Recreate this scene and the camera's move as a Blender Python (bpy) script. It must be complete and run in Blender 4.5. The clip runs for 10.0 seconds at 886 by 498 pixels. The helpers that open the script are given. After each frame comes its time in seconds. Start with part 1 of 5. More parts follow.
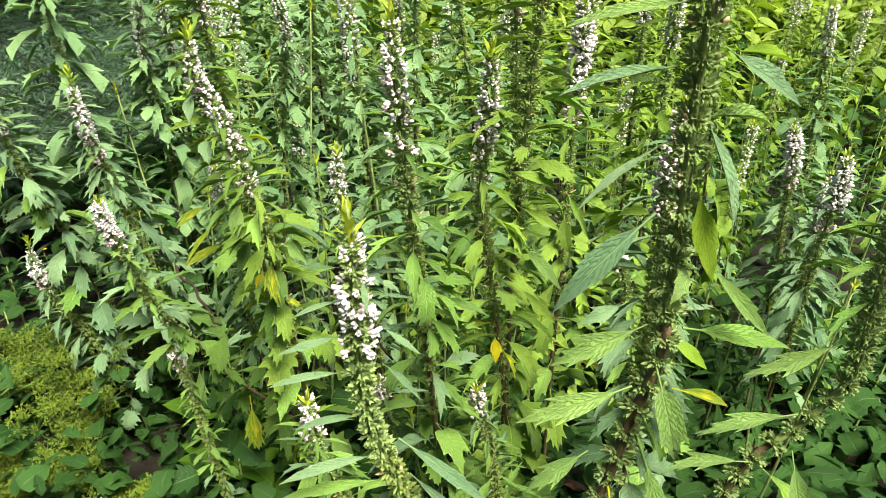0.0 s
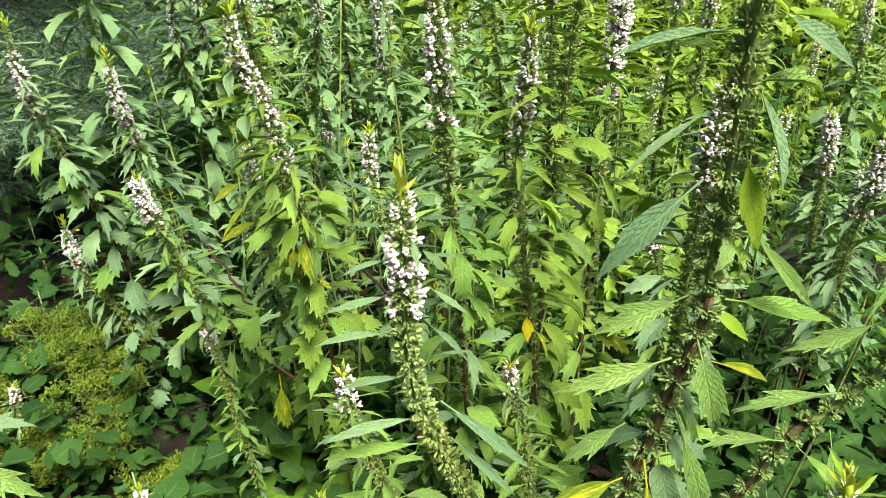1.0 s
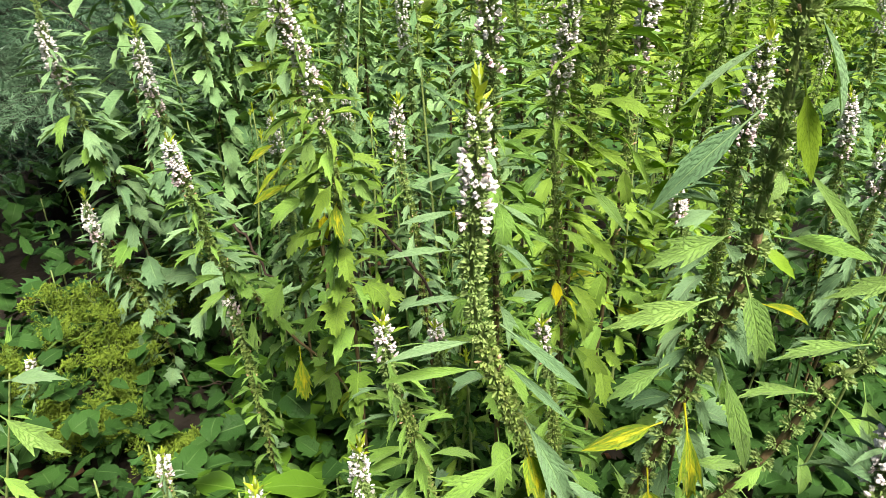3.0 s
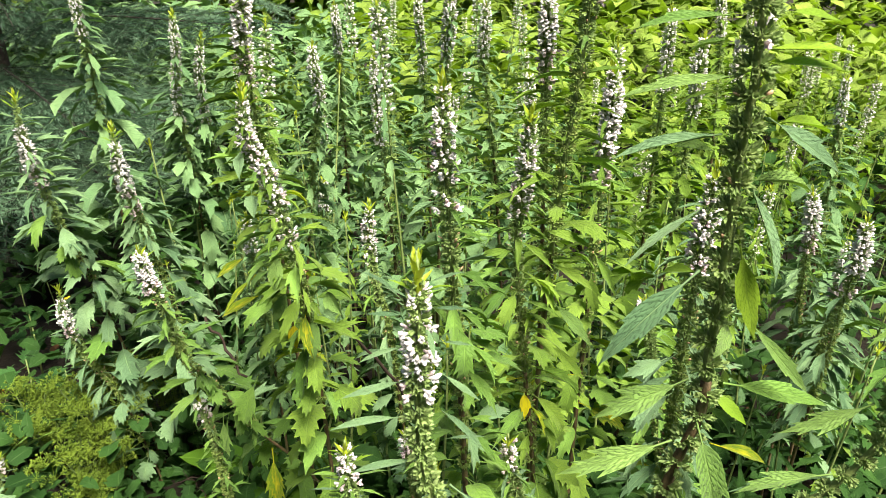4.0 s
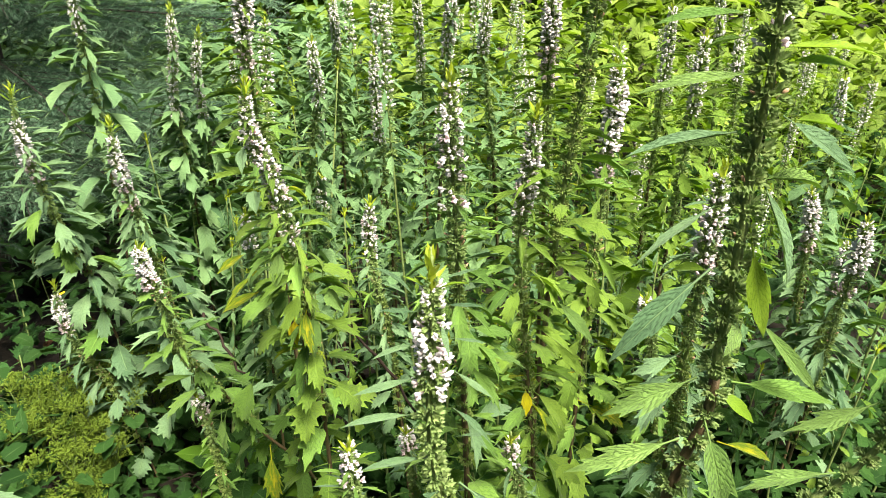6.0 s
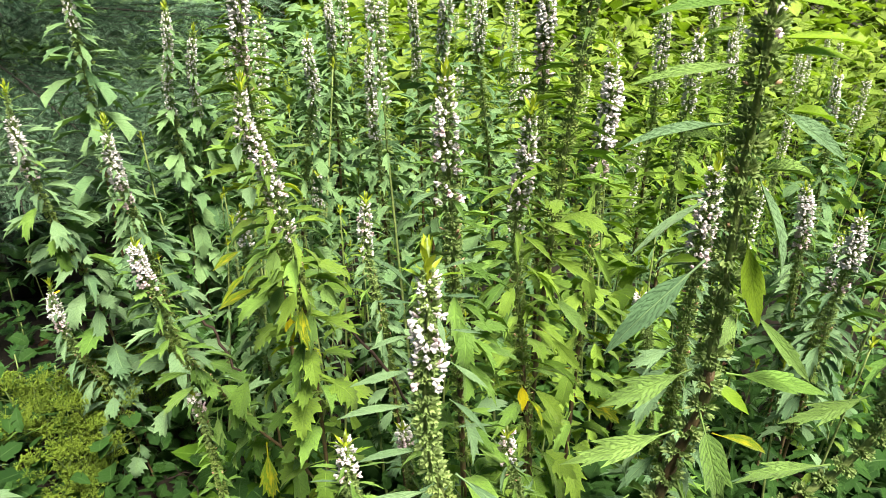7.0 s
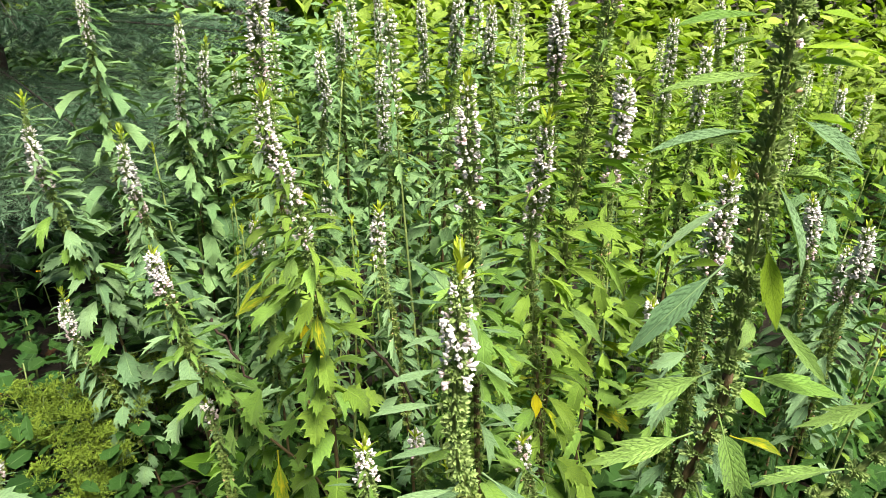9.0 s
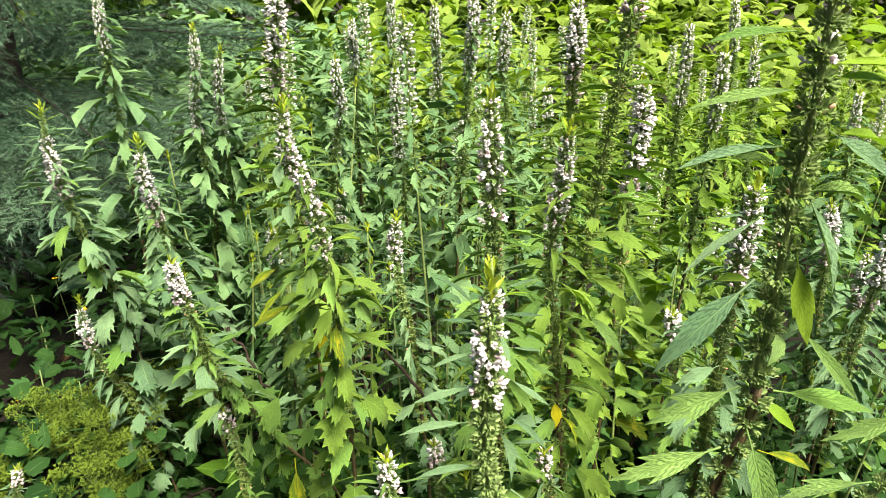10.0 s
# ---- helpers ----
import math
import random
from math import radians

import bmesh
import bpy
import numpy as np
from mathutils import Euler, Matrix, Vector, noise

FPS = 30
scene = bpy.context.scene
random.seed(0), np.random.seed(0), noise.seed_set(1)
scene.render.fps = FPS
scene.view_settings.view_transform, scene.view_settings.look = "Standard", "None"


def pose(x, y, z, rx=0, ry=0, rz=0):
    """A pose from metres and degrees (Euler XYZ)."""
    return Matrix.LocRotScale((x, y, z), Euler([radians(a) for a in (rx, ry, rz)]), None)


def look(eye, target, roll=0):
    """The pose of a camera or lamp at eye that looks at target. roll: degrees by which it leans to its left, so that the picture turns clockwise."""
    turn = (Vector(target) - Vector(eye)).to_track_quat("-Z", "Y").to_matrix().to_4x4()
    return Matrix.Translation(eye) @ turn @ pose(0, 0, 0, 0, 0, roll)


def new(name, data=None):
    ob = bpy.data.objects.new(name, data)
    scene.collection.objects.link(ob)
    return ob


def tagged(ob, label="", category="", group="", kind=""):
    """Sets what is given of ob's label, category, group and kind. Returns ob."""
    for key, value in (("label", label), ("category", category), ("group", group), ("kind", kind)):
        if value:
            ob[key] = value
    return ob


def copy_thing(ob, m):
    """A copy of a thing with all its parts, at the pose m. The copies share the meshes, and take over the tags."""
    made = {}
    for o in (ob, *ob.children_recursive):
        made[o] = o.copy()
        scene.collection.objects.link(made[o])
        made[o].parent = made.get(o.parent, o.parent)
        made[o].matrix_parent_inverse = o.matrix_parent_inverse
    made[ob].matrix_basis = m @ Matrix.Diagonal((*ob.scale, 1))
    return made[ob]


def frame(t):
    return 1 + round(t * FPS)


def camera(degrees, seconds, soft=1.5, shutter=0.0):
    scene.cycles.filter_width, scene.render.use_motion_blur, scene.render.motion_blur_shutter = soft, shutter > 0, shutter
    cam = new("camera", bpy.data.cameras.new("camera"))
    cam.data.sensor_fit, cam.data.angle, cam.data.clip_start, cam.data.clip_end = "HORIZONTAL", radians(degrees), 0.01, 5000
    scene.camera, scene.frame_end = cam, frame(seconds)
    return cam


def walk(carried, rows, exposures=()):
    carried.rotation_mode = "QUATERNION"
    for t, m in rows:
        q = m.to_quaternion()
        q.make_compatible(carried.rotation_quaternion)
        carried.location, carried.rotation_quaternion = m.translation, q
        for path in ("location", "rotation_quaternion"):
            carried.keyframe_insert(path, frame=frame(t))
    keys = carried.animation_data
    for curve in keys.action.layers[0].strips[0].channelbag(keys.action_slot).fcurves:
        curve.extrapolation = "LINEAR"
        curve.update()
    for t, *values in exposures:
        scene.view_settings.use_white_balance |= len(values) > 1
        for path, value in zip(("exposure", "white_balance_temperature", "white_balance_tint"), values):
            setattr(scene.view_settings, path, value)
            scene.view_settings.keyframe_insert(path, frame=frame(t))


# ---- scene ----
cam = camera(63.7, 10.0, soft=0.5)
PATH = [
    (0, (0.02, -0.039, 1.374), (-0.037, 1.725, 0.432), -0.6),
    (0.5, (0.019, -0.049, 1.368), (-0.045, 1.719, 0.434), -0.9),
    (1, (0.001, -0.054, 1.356), (-0.111, 1.699, 0.4), -0.7),
    (1.5, (-0.016, -0.056, 1.336), (-0.188, 1.659, 0.322), -0.3),
    (2, (-0.025, -0.078, 1.306), (-0.14, 1.611, 0.242), 0.2),
    (2.5, (-0.039, -0.08, 1.303), (-0.177, 1.623, 0.264), -0.5),
    (3, (-0.049, -0.099, 1.304), (-0.149, 1.665, 0.367), 0.5),
    (3.2, (-0.031, -0.088, 1.327), (-0.116, 1.704, 0.443), 0.2),
    (4.3, (-0.017, -0.069, 1.388), (-0.086, 1.771, 0.608), 0.6),
    (4.5, (-0.024, -0.07, 1.392), (-0.089, 1.773, 0.618), 0.8),
    (5, (-0.034, -0.067, 1.383), (-0.11, 1.767, 0.589), 0.6),
    (5.5, (-0.033, -0.066, 1.382), (-0.1, 1.766, 0.584), 0.8),
    (7, (-0.032, -0.071, 1.375), (-0.076, 1.762, 0.577), 0.9),
    (7.5, (-0.037, -0.073, 1.373), (-0.091, 1.761, 0.577), 1.0),
    (8, (-0.035, -0.081, 1.365), (-0.081, 1.757, 0.576), 1.2),
    (8.5, (-0.039, -0.088, 1.37), (-0.095, 1.757, 0.6), 0.8),
    (9, (-0.054, -0.089, 1.373), (-0.098, 1.759, 0.61), 1.1),
    (9.5, (-0.059, -0.094, 1.377), (-0.119, 1.757, 0.621), 0.5),
    (10, (-0.07, -0.084, 1.383), (-0.138, 1.765, 0.625), 0.6),
]
cam.data.dof.use_dof, cam.data.dof.focus_distance, cam.data.dof.aperture_fstop = True, 1.0, 26.0
EXPOSURES = [(0, 1.63, 6950, 13), (10, 1.63, 6950, 13)]
SKY_STRENGTH, SUN_STRENGTH = 0.03, 5.9
walk(cam, [(t, look(eye, target, roll)) for t, eye, target, roll in PATH], EXPOSURES)

# ---- light ----
world = bpy.data.worlds.new("sky")
scene.world = world
world.use_nodes = True
wn = world.node_tree.nodes
sky = wn.new("ShaderNodeTexSky")
sky.sky_type = "NISHITA"
sky.sun_disc = False
SUN_UP, SUN_ROUND = 60.0, 148.0
sky.sun_elevation, sky.sun_rotation = radians(SUN_UP), radians(SUN_ROUND)
world.node_tree.links.new(sky.outputs["Color"], wn["Background"].inputs["Color"])
wn["Background"].inputs["Strength"].default_value = SKY_STRENGTH
sun = new("sun", bpy.data.lights.new("sun", "SUN"))
sun.data.energy, sun.data.angle, sun.data.color = SUN_STRENGTH, radians(26), (1.0, 0.96, 0.88)
sun_way = Vector((math.sin(radians(SUN_ROUND)) * math.cos(radians(SUN_UP)), math.cos(radians(SUN_ROUND)) * math.cos(radians(SUN_UP)), math.sin(radians(SUN_UP))))
sun.matrix_world = look(sun_way * 20, (0, 0, 0))


# ---- materials ----
def nodes_of(name):
    m = bpy.data.materials.new(name)
    m.use_nodes = True
    nt = m.node_tree
    bsdf = nt.nodes["Principled BSDF"]
    return m, nt, bsdf


def add(nt, kind, **values):
    n = nt.nodes.new(kind)
    for key, value in values.items():
        if key in n.inputs:
            n.inputs[key].default_value = value
    return n


def calc(nt, op, a, b=None, c=None):
    n = nt.nodes.new("ShaderNodeMath")
    n.operation = op
    for k, value in enumerate((a, b, c)):
        if value is None:
            continue
        if isinstance(value, (int, float)):
            n.inputs[k].default_value = value
        else:
            nt.links.new(value, n.inputs[k])
    return n.outputs[0]


def blend(nt, fac, a, b, mode="MIX"):
    n = nt.nodes.new("ShaderNodeMix")
    n.data_type, n.blend_type = "RGBA", mode
    for key, value in ((0, fac), (6, a), (7, b)):
        if isinstance(value, (int, float)):
            n.inputs[key].default_value = value
        elif isinstance(value, tuple):
            n.inputs[key].default_value = (*value, 1) if len(value) == 3 else value
        else:
            nt.links.new(value, n.inputs[key])
    return n.outputs[2]


def ramp(nt, fac, stops):
    n = nt.nodes.new("ShaderNodeValToRGB")
    e = n.color_ramp.elements
    while len(e) < len(stops):
        e.new(0.5)
    for s, (p, c) in zip(e, stops):
        s.position, s.color = p, (*c, 1)
    nt.links.new(fac, n.inputs[0])
    return n.outputs[0]


def noise_of(nt, scale, detail=3.0, coords="Object", rough=0.55):
    tc = nt.nodes.new("ShaderNodeTexCoord")
    n = add(nt, "ShaderNodeTexNoise", Scale=scale, Detail=detail, Roughness=rough)
    nt.links.new(tc.outputs[coords], n.inputs["Vector"])
    return n.outputs[0]


def leaf_material(name, dark, light, yellow=0.0, island=False, rough=0.58, through_light=0.15, old=(0.62, 0.53, 0.03), quilt=0.6, net=1.0):
    """Foliage with midrib, side veins and quilted cells laid along the blade."""
    m, nt, bsdf = nodes_of(name)
    link = nt.links.new
    dark, light, old = (tuple(round(c * k, 4) for c, k in zip(x, (.66, .72, .5))) for x in (dark, light, old))
    if island:
        rnd = nt.nodes.new("ShaderNodeNewGeometry").outputs["Random Per Island"]
    else:
        rnd = nt.nodes.new("ShaderNodeObjectInfo").outputs["Random"]
    uv = nt.nodes.new("ShaderNodeUVMap")
    sep = nt.nodes.new("ShaderNodeSeparateXYZ")
    link(uv.outputs[0], sep.inputs[0])
    u, v = sep.outputs[0], sep.outputs[1]
    av = calc(nt, "ABSOLUTE", v)
    wob = noise_of(nt, 7.0, 3.0, "UV")
    rows = calc(nt, "ADD", calc(nt, "MULTIPLY", calc(nt, "SUBTRACT", u, calc(nt, "MULTIPLY", av, 0.2)), 11.0), calc(nt, "MULTIPLY", wob, 2.2))
    across = calc(nt, "ADD", calc(nt, "MULTIPLY", av, 3.1), calc(nt, "ADD", calc(nt, "MULTIPLY", calc(nt, "FLOOR", rows), 0.37), calc(nt, "MULTIPLY", wob, 1.8)))

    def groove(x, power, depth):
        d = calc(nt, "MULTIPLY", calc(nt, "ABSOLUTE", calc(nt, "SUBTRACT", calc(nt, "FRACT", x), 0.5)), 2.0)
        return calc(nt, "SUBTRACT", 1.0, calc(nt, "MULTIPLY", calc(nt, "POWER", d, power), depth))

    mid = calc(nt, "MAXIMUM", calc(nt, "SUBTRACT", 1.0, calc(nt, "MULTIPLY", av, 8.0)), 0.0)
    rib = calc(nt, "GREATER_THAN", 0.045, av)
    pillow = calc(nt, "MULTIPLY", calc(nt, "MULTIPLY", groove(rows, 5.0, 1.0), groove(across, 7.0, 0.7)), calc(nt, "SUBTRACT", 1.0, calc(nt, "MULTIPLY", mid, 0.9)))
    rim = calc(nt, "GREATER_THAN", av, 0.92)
    big = noise_of(nt, 4.0, 2.0)
    col = blend(nt, rnd, dark, light)
    col = blend(nt, calc(nt, "MULTIPLY", big, 0.55), col, blend(nt, 1.0, col, (1.3, 1.25, 0.75), "MULTIPLY"))
    # vein pattern, with groove shade and hair sheen of cell tops put into colour
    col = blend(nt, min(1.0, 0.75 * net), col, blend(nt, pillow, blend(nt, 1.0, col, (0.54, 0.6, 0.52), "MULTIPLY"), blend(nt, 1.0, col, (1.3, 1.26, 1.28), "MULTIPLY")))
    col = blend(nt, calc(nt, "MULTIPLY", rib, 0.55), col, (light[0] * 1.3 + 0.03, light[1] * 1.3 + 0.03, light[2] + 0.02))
    # lighter margin colour, a painted sheen for the rolled leaf edge
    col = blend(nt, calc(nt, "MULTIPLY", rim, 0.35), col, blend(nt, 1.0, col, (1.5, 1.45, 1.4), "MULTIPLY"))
    if yellow:
        blot = noise_of(nt, 3.0, 4.0, "UV")
        k = calc(nt, "ADD", calc(nt, "MULTIPLY", calc(nt, "SUBTRACT", blot, 0.5), 4.0), yellow)
        k = calc(nt, "MINIMUM", calc(nt, "MAXIMUM", calc(nt, "SUBTRACT", k, calc(nt, "MULTIPLY", av, 0.45)), 0.0), 1.0)
        col = blend(nt, k, col, old)
        rust = calc(nt, "GREATER_THAN", noise_of(nt, 7.0, 3.0, "UV"), 0.72)
        col = blend(nt, calc(nt, "MULTIPLY", rust, 0.7), col, (0.16, 0.055, 0.015))
    link(col, bsdf.inputs["Base Color"])
    bsdf.inputs["Roughness"].default_value = rough
    bsdf.inputs["Specular IOR Level"].default_value = 0.16 if net >= 1 else 0.09
    bsdf.inputs["Sheen Weight"].default_value = 0.05 if net >= 1 else 0.0
    bump = add(nt, "ShaderNodeBump", Strength=quilt, Distance=0.0022)
    link(pillow, bump.inputs["Height"])
    link(bump.outputs[0], bsdf.inputs["Normal"])
    tr = nt.nodes.new("ShaderNodeBsdfTranslucent")
    link(blend(nt, 1.0, col, (1.2, 1.4, 0.4), "MULTIPLY"), tr.inputs[0])
    mix = nt.nodes.new("ShaderNodeMixShader")
    mix.inputs[0].default_value = through_light
    link(bsdf.outputs[0], mix.inputs[1])
    link(tr.outputs[0], mix.inputs[2])
    link(mix.outputs[0], nt.nodes["Material Output"].inputs[0])
    return m


def plain_material(name, a, b, scale, rough=0.7, bump_scale=0.0, through_light=0.0, c=None, coords="Object", bump=0.4):
    m, nt, bsdf = nodes_of(name)
    link = nt.links.new
    n1 = noise_of(nt, scale, 4.0, coords)
    n2 = noise_of(nt, scale * 6.3, 3.0, coords)
    f = calc(nt, "ADD", calc(nt, "MULTIPLY", n1, 0.7), calc(nt, "MULTIPLY", n2, 0.3))
    stops = [(0.32, a), (0.68, b)] if c is None else [(0.3, a), (0.5, b), (0.7, c)]
    col = ramp(nt, f, stops)
    link(col, bsdf.inputs["Base Color"])
    bsdf.inputs["Roughness"].default_value = rough
    bsdf.inputs["Specular IOR Level"].default_value = 0.3
    if bump_scale:
        bp = add(nt, "ShaderNodeBump", Strength=bump, Distance=0.01)
        link(noise_of(nt, bump_scale, 4.0, coords), bp.inputs["Height"])
        link(bp.outputs[0], bsdf.inputs["Normal"])
    if through_light:
        tr = nt.nodes.new("ShaderNodeBsdfTranslucent")
        link(col, tr.inputs[0])
        mix = nt.nodes.new("ShaderNodeMixShader")
        mix.inputs[0].default_value = through_light
        link(bsdf.outputs[0], mix.inputs[1])
        link(tr.outputs[0], mix.inputs[2])
        link(mix.outputs[0], nt.nodes["Material Output"].inputs[0])
    return m


LEAF = {
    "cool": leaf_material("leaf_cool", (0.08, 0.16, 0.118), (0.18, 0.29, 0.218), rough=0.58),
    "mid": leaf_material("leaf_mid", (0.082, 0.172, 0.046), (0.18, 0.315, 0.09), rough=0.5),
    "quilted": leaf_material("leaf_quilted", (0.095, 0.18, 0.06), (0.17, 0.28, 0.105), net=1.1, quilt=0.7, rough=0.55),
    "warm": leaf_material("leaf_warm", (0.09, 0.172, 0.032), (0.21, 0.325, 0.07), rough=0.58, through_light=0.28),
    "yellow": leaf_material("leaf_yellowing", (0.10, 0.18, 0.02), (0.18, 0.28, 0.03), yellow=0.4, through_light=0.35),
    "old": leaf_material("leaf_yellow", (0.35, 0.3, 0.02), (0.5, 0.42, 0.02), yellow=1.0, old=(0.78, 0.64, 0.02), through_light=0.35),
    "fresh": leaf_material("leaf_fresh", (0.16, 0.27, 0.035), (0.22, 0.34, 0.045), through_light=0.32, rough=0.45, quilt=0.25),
    # leaf colour lowered so that it carries the shade of the depths
    "shade": leaf_material("leaf_darkened_for_shade", (0.017, 0.05, 0.018), (0.04, 0.1, 0.034), island=True, rough=0.5, net=0.2),
    # dark blue-green; on the toothed clumps it also stands in for deep shade
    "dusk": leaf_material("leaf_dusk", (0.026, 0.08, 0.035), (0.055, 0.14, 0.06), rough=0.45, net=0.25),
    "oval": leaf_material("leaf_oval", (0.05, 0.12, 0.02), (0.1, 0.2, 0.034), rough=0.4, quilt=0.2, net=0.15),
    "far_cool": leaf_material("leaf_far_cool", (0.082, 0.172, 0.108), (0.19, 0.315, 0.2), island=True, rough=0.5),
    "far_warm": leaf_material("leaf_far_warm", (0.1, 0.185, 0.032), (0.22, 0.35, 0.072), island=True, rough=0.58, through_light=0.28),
    # darker copy of the far leaf colours, interior shade put into it
    "far_dim": leaf_material("leaf_far_shade_tint", (0.026, 0.075, 0.026), (0.06, 0.14, 0.045), island=True, net=0.35),
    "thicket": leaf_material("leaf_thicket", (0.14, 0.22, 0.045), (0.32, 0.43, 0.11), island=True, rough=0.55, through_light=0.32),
}
STEM = plain_material("stem_green", (0.11, 0.165, 0.048), (0.21, 0.27, 0.085), 30.0, 0.6, 120.0)
STEM_BROWN = plain_material("stem_brown", (0.045, 0.03, 0.014), (0.10, 0.07, 0.032), 25.0, 0.65, 120.0, c=(0.055, 0.07, 0.022))
CALYX = plain_material("calyx_green", (0.19, 0.3, 0.095), (0.37, 0.49, 0.17), 160.0, 0.6, through_light=0.45)
CALYX_OLD = plain_material("calyx_old", (0.10, 0.185, 0.045), (0.22, 0.32, 0.08), 120.0, 0.65, c=(0.26, 0.28, 0.09), through_light=0.35)
CALYX_DARK = plain_material("calyx_dark", (0.11, 0.19, 0.058), (0.23, 0.335, 0.105), 140.0, 0.6, c=(0.25, 0.3, 0.11), through_light=0.4)
PETAL = plain_material("petal_white", (0.79, 0.735, 0.73), (0.90, 0.885, 0.875), 90.0, 0.8, 900.0, 0.35, bump=0.3)
PETAL_PINK = plain_material("petal_pink", (0.72, 0.54, 0.57), (0.87, 0.78, 0.79), 90.0, 0.8, 900.0, 0.35, bump=0.3)
PETAL_DRY = plain_material("petal_dry", (0.36, 0.2, 0.1), (0.66, 0.46, 0.3), 90.0, 0.85)
SHOOT = plain_material("shoot_tip", (0.24, 0.34, 0.025), (0.4, 0.48, 0.035), 60.0, 0.5, through_light=0.35)
SOIL = plain_material("soil", (0.006, 0.005, 0.003), (0.013, 0.010, 0.006), 6.0, 0.95, 30.0, c=(0.02, 0.017, 0.009), coords="Object", bump=0.8)
LITTER = plain_material("dry_litter", (0.03, 0.016, 0.007), (0.10, 0.05, 0.02), 40.0, 0.9)
BARK = plain_material("bark", (0.008, 0.006, 0.005), (0.022, 0.017, 0.012), 18.0, 0.9, 60.0, bump=0.9)
DRY_STALK = plain_material("dry_stalk", (0.012, 0.007, 0.005), (0.034, 0.02, 0.012), 40.0, 0.8, 150.0)
NEEDLE, needle_tree, needle_bsdf = nodes_of("needle")
needle_fac = calc(needle_tree, "MULTIPLY", calc(needle_tree, "ADD", needle_tree.nodes.new("ShaderNodeObjectInfo").outputs["Random"], 0.35), noise_of(needle_tree, 5.0, 3.0))
needle_tree.links.new(ramp(needle_tree, needle_fac, [(0.05, (0.008, 0.02, 0.01)), (0.3, (0.028, 0.07, 0.038)), (0.52, (0.1, 0.185, 0.105))]), needle_bsdf.inputs["Base Color"])
needle_bsdf.inputs["Roughness"].default_value = 0.5
needle_bsdf.inputs["Specular IOR Level"].default_value = 0.2
HERB = plain_material("herb_sprig", (0.08, 0.15, 0.014), (0.2, 0.29, 0.03), 14.0, 0.55, through_light=0.3)
HERB_STEM = plain_material("herb_stem", (0.035, 0.065, 0.014), (0.075, 0.115, 0.024), 30.0, 0.6)
YELLOW_PETAL = plain_material("yellow_petal", (0.65, 0.38, 0.01), (0.85, 0.55, 0.02), 60.0, 0.6, through_light=0.2)


# ---- mesh helpers ----
def mesh_of(name, verts, faces, material, uvs=None, smooth=True):
    me = bpy.data.meshes.new(name)
    me.from_pydata([tuple(p) for p in verts], [], faces)
    if uvs is not None:
        layer = me.uv_layers.new(name="UVMap")
        idx = np.empty(len(me.loops), dtype=np.int32)
        me.loops.foreach_get("vertex_index", idx)
        layer.data.foreach_set("uv", np.asarray(uvs, dtype=np.float32)[idx].ravel())
    me.materials.append(material)
    if smooth:
        me.polygons.foreach_set("use_smooth", [True] * len(me.polygons))
    me.update()
    return me


class Soup:
    """Vertices, faces and uvs gathered for one mesh."""

    def __init__(self):
        self.v, self.f, self.uv = [], [], []

    def put(self, verts, faces, uvs=None, m=None):
        o = len(self.v)
        self.v.extend((m @ Vector(p)) if m is not None else Vector(p) for p in verts)
        self.f.extend(tuple(i + o for i in f) for f in faces)
        self.uv.extend(uvs if uvs is not None else [(0.3, 0.4)] * len(verts))

    def mesh(self, name, material, smooth=True):
        return mesh_of(name, self.v, self.f, material, self.uv, smooth)


def tube(points, radii, sides=6, square=0.0, cap=True):
    """A tapered tube along points; square > 0 grooves it to a square stem."""
    verts, faces = [], []
    pts = [Vector(p) for p in points]
    side = Vector((1, 0, 0))
    for i, p in enumerate(pts):
        d = (pts[min(i + 1, len(pts) - 1)] - pts[max(i - 1, 0)]).normalized()
        side = (side - d * side.dot(d)).normalized()
        up = d.cross(side)
        for k in range(sides):
            a = 2 * math.pi * k / sides
            r = radii[i] * (1 + square * (0.5 if k % 2 == 0 else -0.5))
            verts.append(p + side * (math.cos(a) * r) + up * (math.sin(a) * r))
    for i in range(len(pts) - 1):
        for k in range(sides):
            n = (k + 1) % sides
            faces.append((i * sides + k, i * sides + n, (i + 1) * sides + n, (i + 1) * sides + k))
    if cap:
        faces.append(tuple(range(sides))[::-1])
        faces.append(tuple((len(pts) - 1) * sides + k for k in range(sides)))
    return verts, faces


